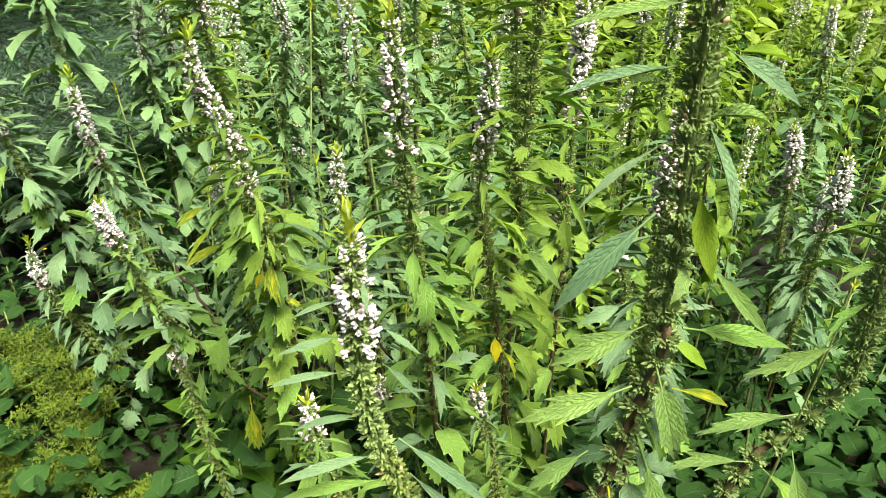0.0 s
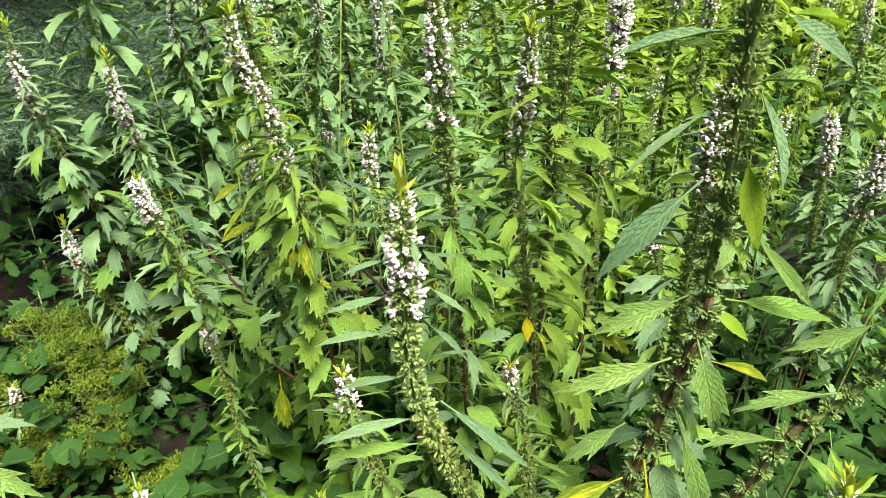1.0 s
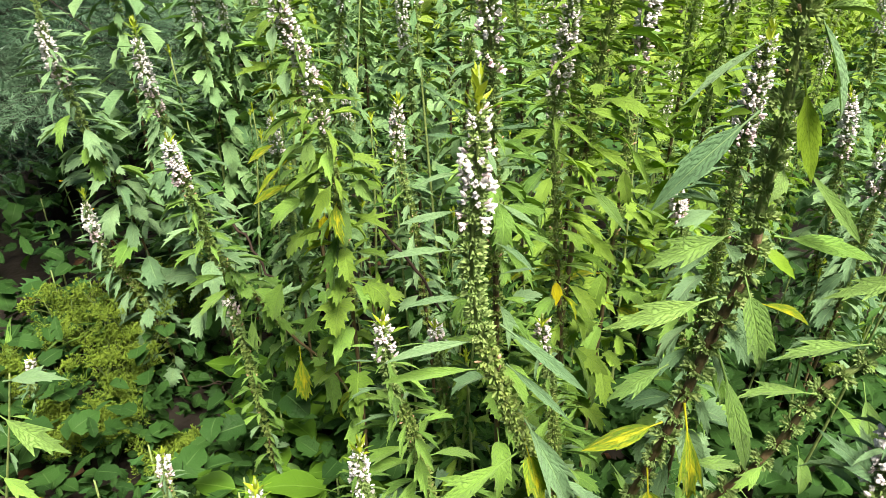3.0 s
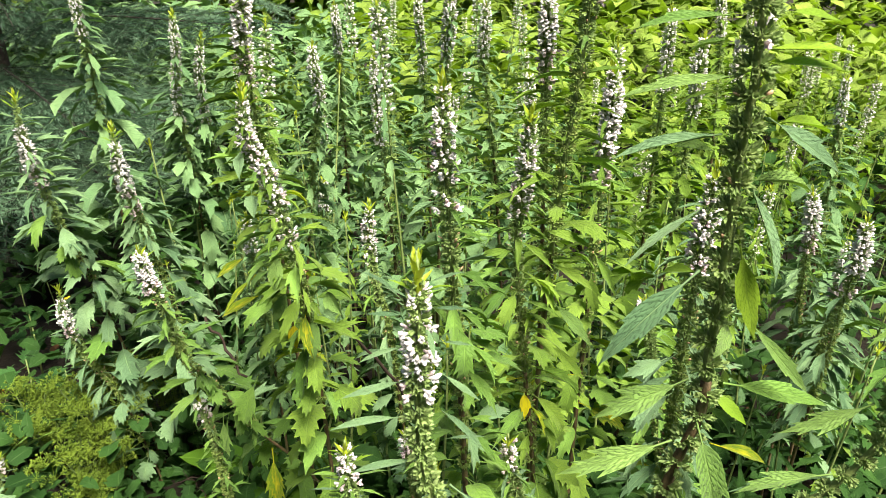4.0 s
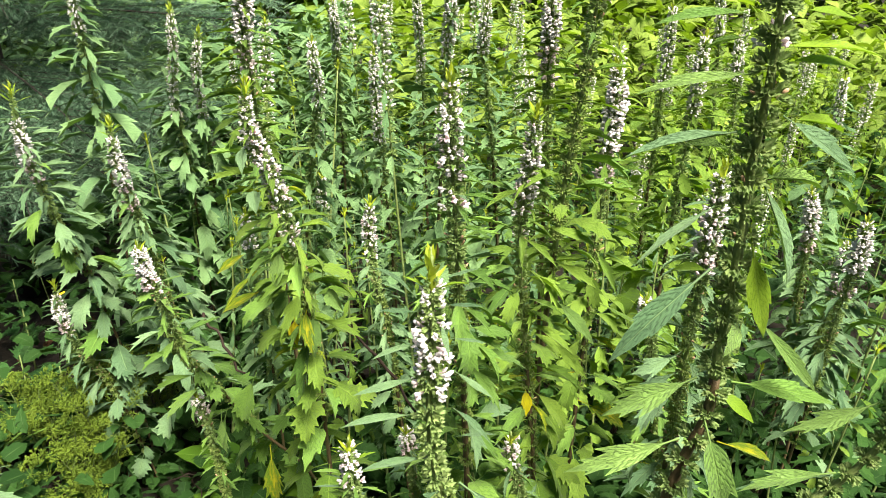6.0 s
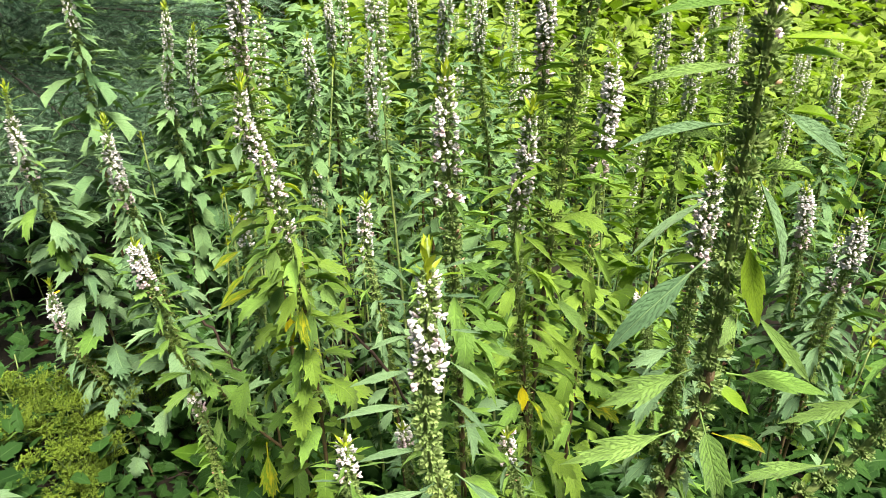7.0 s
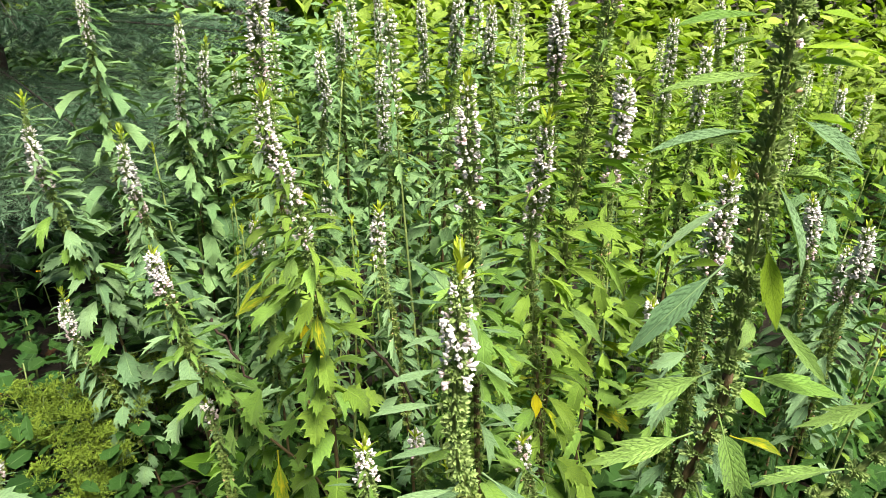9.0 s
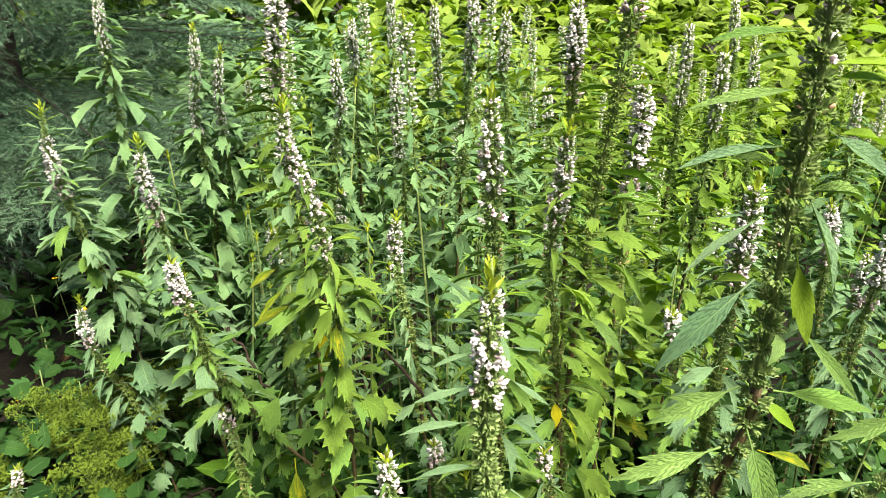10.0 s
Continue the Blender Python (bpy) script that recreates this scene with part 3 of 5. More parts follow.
def set_leaf(plant, foot, tip, wide, kind, tone, sag, face):
    """A leaf from its foot on the stem to its tip, so wide, arched by sag degrees, its upper side turned to face."""
    petiole = .24 if face == "cam" else (.08 if kind == "slim" else .16)
    foot, tip = Vector(foot), Vector(tip)
    probe = leaf_points(kind, sag, random.Random(1), petiole)[0]
    n = len(OUTLINE[kind]) * 5
    end = Vector(probe[n - 3])
    end.x = 0
    size = (tip - foot).length / end.length
    thin = wide / (2 * max(w for _, _, w in OUTLINE[kind]) * (1 - petiole) * size)
    vs, fs, us = leaf_points(kind, sag, set_rng, petiole, set_rng.uniform(.25, .8), thin)

    def frame_of(y, up):
        y = y.normalized()
        x = y.cross(up).normalized()
        return Matrix((x, y, x.cross(y))).transposed()

    up = Vector(FACES[face]) + Vector([set_rng.uniform(-.2, .2) for _ in range(3)])
    turn = frame_of(tip - foot, up) @ frame_of(end, Vector((0, 0, 1))).transposed()
    m = Matrix.Translation(foot - plant.location) @ turn.to_4x4() @ Matrix.Scale(size, 4)
    return hang("leaf", mesh_of("leaf", vs, fs, LEAF[tone], us), plant, m)


motherwort("cool", 0.028, 0.135, 0.8, [(-0.053, 0.365, 1.193), (-0.052, 0.365, 1.137), (-0.053, 0.372, 1.029), (-0.037, 0.385, 0.946), (-0.005, 0.400, 0.853), (0.042, 0.420, 0.722), (0.122, 0.454, 0.361), (0.159, 0.470, 0.000)],
           leaves=[
               ((-0.063, 0.365, 1.155), 209, 53, 0.042, "slim", "flat", "cool", -32),
               ((-0.045, 0.365, 1.170), 348, 27, 0.027, "slim", "flat", "cool", 32),
               ((-0.043, 0.365, 1.150), 330, 18, 0.031, "slim", "flat", "cool", 32),
               ((-0.061, 0.365, 1.144), 190, 10, 0.028, "slim", "flat", "cool", -32),
               ((-0.038, 0.368, 1.122), 342, 8, 0.025, "slim", "flat", "cool", 32),
               ((-0.063, 0.368, 1.117), 212, 3, 0.035, "slim", "flat", "cool", -32),
               ((-0.036, 0.370, 1.094), 322, -9, 0.035, "slim", "flat", "cool", 32),
               ((-0.063, 0.370, 1.087), 205, -0, 0.048, "slim", "flat", "cool", -32),
               ((-0.046, 0.360, 1.139), 283, -8, 0.032, "slim", "flat", "cool", 0),
               ((-0.065, 0.372, 1.053), 203, 10, 0.056, "slim", "flat", "cool", -32),
               ((-0.036, 0.372, 1.060), 305, 11, 0.043, "slim", "arched", "cool", 16),
               ((-0.033, 0.375, 1.032), 333, 28, 0.036, "slim", "flat", "cool", 16),
               ((-0.054, 0.376, 1.010), 197, 5, 0.054, "slim", "flat", "cool", -32),
               ((-0.047, 0.380, 0.966), 203, 5, 0.079, "slim", "flat", "cool", -32),
               ((-0.044, 0.385, 0.934), 198, 7, 0.087, "slim", "arched", "mid", -32),
               ((-0.030, 0.380, 0.983), 345, -31, 0.091, "slim", "flat", "cool", 40),
               ((-0.023, 0.387, 0.939), 333, -27, 0.070, "slim", "flat", "cool", 40),
               ((-0.009, 0.395, 0.884), 323, -47, 0.111, "trident", "flat", "cool", 32),
               ((-0.006, 0.400, 0.829), 208, -25, 0.102, "trident", "flat", "mid", -24),
               ((-0.002, 0.400, 0.847), 289, -27, 0.068, "ovate", "arched", "yellow", 0)], bare=(.035, .42), single=True, label="near motherwort spike with furry pink flowers and grey-green leaves", seeded=1.0)
motherwort("mid", 0.015, 0.14, 0.85, [(-0.049, 0.650, 1.266), (-0.047, 0.650, 1.182), (-0.040, 0.660, 1.083), (-0.036, 0.680, 0.989), (-0.028, 0.700, 0.883), (-0.007, 0.752, 0.442), (0.002, 0.775, 0.000)], single=True, low=0.3)
mid_stem = motherwort("warm", 0.03, 0.19, 1, [(0.053, 0.780, 1.208), (0.050, 0.800, 1.123), (0.042, 0.810, 1.027), (0.055, 0.820, 0.894), (0.088, 0.840, 0.625), (0.103, 0.860, 0.440), (0.119, 0.881, 0.000)], single=True, low=0.3)
set_leaf(mid_stem, (0.067, 0.830, 0.773), (0.065, 0.800, 0.738), 0.017, "lance", "old", 35, "cam")
set_leaf(mid_stem, (0.047, 0.810, 0.964), (-0.001, 0.780, 0.905), 0.020, "spear", "mid", 30, "half")
set_leaf(mid_stem, (0.051, 0.820, 0.896), (-0.001, 0.790, 0.848), 0.020, "spear", "quilted", 30, "half")
set_leaf(mid_stem, (0.052, 0.830, 0.838), (0.005, 0.800, 0.783), 0.022, "spear", "mid", 30, "half")
set_leaf(mid_stem, (0.090, 0.810, 0.985), (0.148, 0.790, 0.957), 0.020, "spear", "warm", 30, "half")
set_leaf(mid_stem, (0.096, 0.820, 0.924), (0.155, 0.800, 0.862), 0.020, "lance", "quilted", 30, "half")
set_leaf(mid_stem, (0.097, 0.830, 0.858), (0.151, 0.810, 0.799), 0.022, "spear", "warm", 30, "half")
set_leaf(mid_stem, (0.039, 0.800, 1.006), (-0.013, 0.780, 0.993), 0.017, "slim", "warm", 25, "up")
set_leaf(mid_stem, (0.078, 0.800, 1.036), (0.138, 0.780, 1.022), 0.017, "slim", "warm", 25, "up")
near_stem = motherwort("mid", 0.02, 0.1, 1.02, [(0.163, 0.420, 1.427), (0.170, 0.430, 1.354), (0.177, 0.440, 1.289), (0.182, 0.455, 1.230), (0.189, 0.465, 1.145), (0.192, 0.475, 1.075), (0.196, 0.480, 0.990), (0.184, 0.484, 0.933), (0.167, 0.490, 0.833), (0.149, 0.500, 0.728), (0.129, 0.510, 0.624), (0.092, 0.529, 0.312), (0.075, 0.537, 0.000)],
           bare=(0, .78), single=True, label="large near motherwort stem, drooping quilted leaves, prickly whorls", seeded=1.0, burr=1.2, thick=1.4, nodes=(.019, .022))
set_leaf(near_stem, (0.161, 0.458, 1.194), (0.108, 0.458, 1.141), 0.011, "slim", "cool", 15, "up")
set_leaf(near_stem, (0.168, 0.462, 1.139), (0.092, 0.452, 1.054), 0.023, "lance", "cool", 30, "half")
set_leaf(near_stem, (0.166, 0.465, 1.136), (0.147, 0.495, 1.120), 0.014, "slim", "fresh", 20, "up")
set_leaf(near_stem, (0.190, 0.455, 1.178), (0.211, 0.450, 1.082), 0.019, "lance", "fresh", 25, "cam")
set_leaf(near_stem, (0.193, 0.450, 1.213), (0.216, 0.430, 1.141), 0.015, "slim", "cool", 20, "right")
set_leaf(near_stem, (0.222, 0.470, 1.086), (0.274, 0.460, 1.024), 0.013, "slim", "quilted", 15, "half")
set_leaf(near_stem, (0.201, 0.470, 1.093), (0.181, 0.440, 1.071), 0.015, "lance", "quilted", 60, "cam")
set_leaf(near_stem, (0.199, 0.478, 1.014), (0.233, 0.468, 0.984), 0.012, "slim", "fresh", 25, "half")
set_leaf(near_stem, (0.209, 0.476, 1.023), (0.311, 0.486, 0.996), 0.020, "lance", "mid", 20, "up")
set_leaf(near_stem, (0.178, 0.475, 1.027), (0.094, 0.455, 0.993), 0.025, "trident", "quilted", 30, "half")
set_leaf(near_stem, (0.174, 0.480, 0.956), (0.069, 0.460, 0.921), 0.029, "trident", "quilted", 35, "half")
set_leaf(near_stem, (0.190, 0.474, 0.987), (0.209, 0.444, 0.898), 0.026, "ovate", "quilted", 60, "cam")
set_leaf(near_stem, (0.213, 0.488, 0.948), (0.275, 0.498, 0.913), 0.014, "lance", "yellow", 25, "up")
set_leaf(near_stem, (0.157, 0.475, 1.048), (0.118, 0.465, 1.032), 0.019, "spear", "cool", 30, "half")
set_leaf(near_stem, (0.185, 0.485, 0.897), (0.224, 0.455, 0.764), 0.022, "lance", "quilted", 55, "cam")
set_leaf(near_stem, (0.148, 0.485, 0.799), (0.063, 0.465, 0.775), 0.023, "lance", "yellow", 30, "half")
set_leaf(near_stem, (0.166, 0.485, 0.826), (0.184, 0.455, 0.717), 0.026, "trident", "yellow", 55, "cam")
set_leaf(near_stem, (0.143, 0.490, 0.730), (0.146, 0.460, 0.630), 0.041, "ovate", "yellow", 50, "cam")
set_leaf(near_stem, (0.141, 0.480, 0.877), (0.079, 0.460, 0.848), 0.025, "trident", "quilted", 30, "half")
set_leaf(near_stem, (0.175, 0.490, 0.739), (0.253, 0.510, 0.716), 0.021, "trident", "quilted", 30, "up")
set_leaf(near_stem, (0.149, 0.428, 1.339), (0.088, 0.428, 1.330), 0.012, "slim", "mid", 15, "up")
set_leaf(near_stem, (0.151, 0.432, 1.323), (0.130, 0.452, 1.310), 0.011, "slim", "mid", 15, "up")
set_leaf(near_stem, (0.162, 0.438, 1.298), (0.083, 0.428, 1.282), 0.011, "slim", "quilted", 20, "up")
set_leaf(near_stem, (0.157, 0.440, 1.288), (0.132, 0.460, 1.275), 0.013, "lance", "fresh", 15, "up")
set_leaf(near_stem, (0.163, 0.447, 1.255), (0.080, 0.437, 1.236), 0.011, "slim", "cool", 15, "up")
set_leaf(near_stem, (0.160, 0.447, 1.242), (0.134, 0.467, 1.239), 0.011, "slim", "quilted", 25, "up")
set_leaf(near_stem, (0.180, 0.434, 1.317), (0.247, 0.434, 1.311), 0.016, "slim", "fresh", 20, "up")
set_leaf(near_stem, (0.185, 0.436, 1.307), (0.244, 0.446, 1.299), 0.015, "slim", "fresh", 20, "up")
set_leaf(near_stem, (0.189, 0.430, 1.341), (0.234, 0.450, 1.332), 0.015, "slim", "fresh", 15, "up")
set_leaf(near_stem, (0.193, 0.445, 1.268), (0.244, 0.430, 1.232), 0.015, "lance", "cool", 15, "half")
set_leaf(near_stem, (0.203, 0.447, 1.265), (0.252, 0.467, 1.250), 0.016, "slim", "fresh", 20, "up")
set_leaf(near_stem, (0.192, 0.452, 1.219), (0.241, 0.462, 1.209), 0.015, "slim", "quilted", 30, "up")
motherwort("cool", 0.02, 0.16, 0.9, [(0.239, 0.660, 1.175), (0.239, 0.665, 1.110), (0.237, 0.670, 1.054), (0.241, 0.680, 0.984), (0.247, 0.700, 0.894), (0.265, 0.762, 0.447), (0.274, 0.789, 0.000)], single=True)
leaning_stem = motherwort("mid", 0.0, 0.0, 1.15, [(0.380, 0.500, 1.183), (0.393, 0.520, 1.100), (0.414, 0.550, 0.988), (0.425, 0.565, 0.908), (0.395, 0.575, 0.830), (0.352, 0.580, 0.774), (0.326, 0.585, 0.691), (0.290, 0.590, 0.616), (0.224, 0.600, 0.514), (0.121, 0.616, 0.257), (0.074, 0.623, 0.000)],
           bare=(.2, .62), label="leaning motherwort stem with brown square stalk, prickly whorls", seeded=1.0, burr=1.2, thick=1.4, nodes=(.02, .022))
set_leaf(leaning_stem, (0.378, 0.560, 0.856), (0.266, 0.540, 0.843), 0.024, "trident", "quilted", 25, "up")
set_leaf(leaning_stem, (0.342, 0.568, 0.779), (0.237, 0.548, 0.785), 0.024, "trident", "quilted", 30, "up")
set_leaf(leaning_stem, (0.380, 0.555, 0.809), (0.388, 0.525, 0.730), 0.024, "lance", "quilted", 60, "cam")
set_leaf(leaning_stem, (0.337, 0.565, 0.704), (0.337, 0.535, 0.655), 0.017, "lance", "quilted", 55, "cam")
set_leaf(leaning_stem, (0.401, 0.560, 0.948), (0.304, 0.540, 0.916), 0.023, "trident", "quilted", 30, "half")
set_leaf(leaning_stem, (0.379, 0.565, 0.848), (0.269, 0.545, 0.836), 0.020, "spear", "cool", 25, "up")
set_leaf(leaning_stem, (0.360, 0.565, 0.771), (0.409, 0.545, 0.724), 0.020, "spear", "mid", 25, "half")
set_leaf(leaning_stem, (0.313, 0.575, 0.665), (0.266, 0.555, 0.639), 0.022, "trident", "mid", 35, "half")
set_leaf(leaning_stem, (0.290, 0.575, 0.619), (0.330, 0.545, 0.585), 0.023, "trident", "quilted", 35, "cam")
side_stem = motherwort("cool", 0.03, 0.12, 0.9, [(0.216, 0.260, 1.047), (0.224, 0.262, 0.989), (0.227, 0.266, 0.934), (0.241, 0.275, 0.839), (0.279, 0.300, 0.419), (0.297, 0.311, 0.000)], single=True)
set_leaf(side_stem, (0.238, 0.270, 0.932), (0.167, 0.260, 0.990), 0.018, "trident", "cool", 25, "half")
set_leaf(side_stem, (0.247, 0.270, 0.909), (0.149, 0.260, 0.916), 0.019, "trident", "cool", 25, "half")
set_leaf(side_stem, (0.237, 0.280, 0.929), (0.220, 0.300, 0.966), 0.015, "spear", "cool", 20, "half")
set_leaf(side_stem, (0.242, 0.270, 0.902), (0.199, 0.260, 0.893), 0.015, "spear", "cool", 25, "half")
motherwort("cool", 0.02, 0.12, 0.8, [(-0.198, 1.120, 0.963), (-0.204, 1.130, 0.870), (-0.191, 1.130, 0.779), (-0.175, 1.150, 0.670), (-0.145, 1.188, 0.335), (-0.131, 1.205, 0.000)], single=True, low=0.3)
gold_stem = motherwort("warm", 0.03, 0.25, 0.95, [(-0.312, 0.830, 1.220), (-0.316, 0.840, 1.147), (-0.295, 0.860, 1.072), (-0.279, 0.880, 0.971), (-0.277, 0.930, 0.833), (-0.277, 0.980, 0.661), (-0.277, 1.040, 0.331), (-0.277, 1.066, 0.000)],
           leaves=[
               ((-0.271, 0.940, 0.808), 252, -55, 0.138, "trident", "arched", "mid", 0),
               ((-0.300, 0.880, 0.962), 272, -32, 0.063, "trident", "arched", "mid", 0),
               ((-0.337, 0.880, 0.924), 201, -46, 0.083, "lance", "flat", "yellow", -16)], single=True, low=0.3)
set_leaf(gold_stem, (-0.360, 0.900, 0.941), (-0.397, 0.880, 0.915), 0.014, "slim", "yellow", 20, "up")
set_leaf(gold_stem, (-0.350, 0.920, 0.868), (-0.404, 0.900, 0.840), 0.016, "slim", "yellow", 20, "half")
set_leaf(gold_stem, (-0.295, 0.870, 0.974), (-0.297, 0.840, 0.913), 0.023, "lance", "quilted", 45, "cam")
set_leaf(gold_stem, (-0.293, 0.900, 0.895), (-0.315, 0.870, 0.848), 0.020, "lance", "quilted", 35, "cam")
set_leaf(gold_stem, (-0.263, 0.920, 0.844), (-0.265, 0.890, 0.769), 0.031, "ovate", "quilted", 45, "cam")
set_leaf(gold_stem, (-0.243, 0.910, 0.892), (-0.209, 0.880, 0.862), 0.025, "lance", "quilted", 30, "cam")
set_leaf(gold_stem, (-0.302, 0.940, 0.817), (-0.295, 0.910, 0.778), 0.019, "lance", "old", 40, "cam")
set_leaf(gold_stem, (-0.323, 0.840, 1.132), (-0.322, 0.810, 1.095), 0.017, "lance", "cool", 35, "cam")
set_leaf(gold_stem, (-0.323, 0.860, 1.065), (-0.314, 0.830, 1.033), 0.019, "lance", "cool", 35, "cam")
motherwort("cool", 0.08, 0.21, 1.22, [(-0.955, 1.350, 1.104), (-0.955, 1.350, 0.973), (-0.946, 1.370, 0.868), (-0.938, 1.400, 0.750), (-0.926, 1.450, 0.612), (-0.910, 1.519, 0.306), (-0.902, 1.550, 0.000)], low=0.35, gap=.85)
motherwort("cool", 0.05, 0.2, 1.2, [(-0.754, 1.330, 1.044), (-0.750, 1.330, 0.948), (-0.743, 1.350, 0.842), (-0.735, 1.370, 0.768), (-0.709, 1.434, 0.384), (-0.698, 1.463, 0.000)], low=0.35, gap=.85)
low_stem = motherwort("mid", 0.0, 0.1, 0.98, [(-0.551, 0.960, 0.932), (-0.551, 0.970, 0.876), (-0.540, 1.000, 0.782), (-0.535, 1.030, 0.678), (-0.490, 1.080, 0.560), (-0.433, 1.120, 0.437), (-0.344, 1.160, 0.288), (-0.267, 1.195, 0.000)],
           leaves=[
               ((-0.511, 1.030, 0.655), 306, -38, 0.067, "lance", "arched", "mid", 0),
               ((-0.493, 1.090, 0.512), 270, -42, 0.079, "trident", "arched", "mid", 0)], low=0.3, fullness=0.75)
set_leaf(low_stem, (-0.345, 1.060, 0.551), (-0.392, 1.030, 0.498), 0.029, "trident", "mid", 30, "half")
set_leaf(low_stem, (-0.499, 1.080, 0.523), (-0.490, 1.050, 0.437), 0.030, "trident", "quilted", 40, "cam")
set_leaf(low_stem, (-0.527, 1.050, 0.642), (-0.501, 1.020, 0.610), 0.023, "trident", "mid", 40, "cam")
set_leaf(low_stem, (-0.411, 1.050, 0.631), (-0.443, 1.020, 0.542), 0.054, "toothed", "mid", 30, "cam")
set_leaf(low_stem, (-0.594, 1.080, 0.535), (-0.598, 1.040, 0.475), 0.044, "toothed", "cool", 40, "cam")
set_leaf(low_stem, (-0.409, 1.08, 0.440), (-0.392, 1.045, 0.325), 0.046, "toothed", "yellow", 40, "cam")
motherwort("cool", 0.05, 0.14, 0.98, [(-0.975, 1.380, 0.647), (-0.975, 1.380, 0.548), (-0.955, 1.400, 0.435), (-0.901, 1.420, 0.308), (-0.842, 1.442, 0.000)], low=0.1, fullness=0.75)
motherwort("mid", 0.01, 0.065, 0.95, [(-0.159, 0.600, 0.848), (-0.159, 0.605, 0.788), (-0.149, 0.615, 0.709), (-0.126, 0.630, 0.619), (-0.077, 0.662, 0.309), (-0.055, 0.676, 0.000)], single=True)
motherwort("mid", 0.01, 0.055, 0.9, [(0.037, 0.690, 0.795), (0.042, 0.700, 0.736), (0.061, 0.710, 0.641), (0.101, 0.731, 0.321), (0.119, 0.740, 0.000)], single=True)
motherwort("mid", 0.0, 0.05, 0.6, [(-0.532, 1.050, 0.589), (-0.528, 1.050, 0.546), (-0.518, 1.060, 0.472), (-0.489, 1.089, 0.000)],
           leaves=[
               ((-0.584, 1.100, 0.542), 249, -39, 0.098, "toothed", "arched", "cool", 0)])
motherwort("cool", 0.0, 0.17, 1.25, [(-0.949, 1.650, 1.344), (-0.954, 1.650, 1.205), (-0.959, 1.670, 1.110), (-0.969, 1.700, 0.962), (-0.989, 1.760, 0.481), (-0.998, 1.788, 0.000)], joined=True, low=0.35)
motherwort("cool", 0.04, 0.3, 1.3, [(-0.789, 1.800, 1.224), (-0.794, 1.800, 1.108), (-0.818, 1.820, 0.984), (-0.817, 1.850, 0.817), (-0.815, 1.895, 0.408), (-0.815, 1.916, 0.000)], joined=True, low=0.35)
motherwort("cool", 0.05, 0.28, 1.25, [(-0.739, 1.850, 1.163), (-0.760, 1.850, 1.041), (-0.774, 1.900, 0.921), (-0.807, 2.019, 0.461), (-0.822, 2.073, 0.000)], joined=True, low=0.35)
motherwort("warm", 0.0, 0.2, 0.95, [(-0.371, 1.050, 1.368), (-0.375, 1.060, 1.286), (-0.384, 1.070, 1.216), (-0.382, 1.100, 1.119), (-0.375, 1.207, 0.559), (-0.372, 1.256, 0.000)], low=0.45)
motherwort("cool", 0.01, 0.16, 1.02, [(-0.368, 1.500, 1.190), (-0.367, 1.500, 1.120), (-0.364, 1.520, 1.053), (-0.394, 1.550, 0.912), (-0.454, 1.610, 0.456), (-0.481, 1.637, 0.000)], joined=True, low=0.35)
motherwort("cool", 0.01, 0.16, 0.9, [(-0.413, 2.000, 1.233), (-0.408, 2.000, 1.164), (-0.414, 2.050, 1.062), (-0.433, 2.211, 0.531), (-0.442, 2.284, 0.000)], joined=True, low=0.35)
motherwort("mid", 0.0, 0.23, 1.02, [(-0.249, 1.600, 1.157), (-0.247, 1.600, 1.079), (-0.245, 1.620, 0.952), (-0.235, 1.650, 0.827), (-0.214, 1.712, 0.413), (-0.205, 1.739, 0.000)], joined=True, low=0.35)
motherwort("cool", 0.0, 0.2, 0.9, [(-0.322, 2.200, 1.325), (-0.321, 2.200, 1.212), (-0.319, 2.200, 1.111), (-0.312, 2.200, 0.555), (-0.309, 2.200, 0.000)], joined=True, low=0.35)
motherwort("mid", 0.0, 0.25, 0.9, [(-0.179, 2.000, 1.273), (-0.175, 2.000, 1.183), (-0.169, 2.050, 1.050), (-0.154, 2.172, 0.525), (-0.148, 2.228, 0.000)], joined=True, low=0.35)
motherwort("mid", 0.0, 0.18, 1, [(-0.071, 1.400, 1.337), (-0.068, 1.400, 1.252), (-0.074, 1.420, 1.183), (-0.080, 1.450, 1.072), (-0.098, 1.540, 0.536), (-0.106, 1.580, 0.000)], joined=True, low=0.35)
motherwort("mid", 0.01, 0.14, 1, [(0.004, 1.600, 1.284), (0.006, 1.600, 1.223), (0.004, 1.620, 1.119), (0.035, 1.650, 0.892), (0.073, 1.687, 0.446), (0.090, 1.703, 0.000)], joined=True, low=0.35)
motherwort("warm", 0.0, 0.17, 1.05, [(0.091, 1.100, 1.340), (0.096, 1.100, 1.272), (0.098, 1.120, 1.199), (0.107, 1.150, 1.077), (0.132, 1.232, 0.538), (0.143, 1.269, 0.000)], low=0.45)
motherwort("warm", 0.0, 0.06, 0.85, [(0.110, 0.760, 1.393), (0.109, 0.770, 1.328), (0.107, 0.780, 1.258), (0.100, 0.790, 1.174), (0.096, 0.810, 1.094), (0.093, 0.830, 0.989), (0.091, 0.860, 0.817), (0.088, 0.904, 0.408), (0.087, 0.924, 0.000)], low=0.3, fullness=.6, gap=1.25)
motherwort("warm", 0.0, 0.2, 0.98, [(0.175, 0.960, 1.233), (0.184, 0.970, 1.174), (0.181, 0.980, 1.112), (0.183, 1.000, 1.006), (0.189, 1.059, 0.503), (0.192, 1.085, 0.000)], low=0.45)
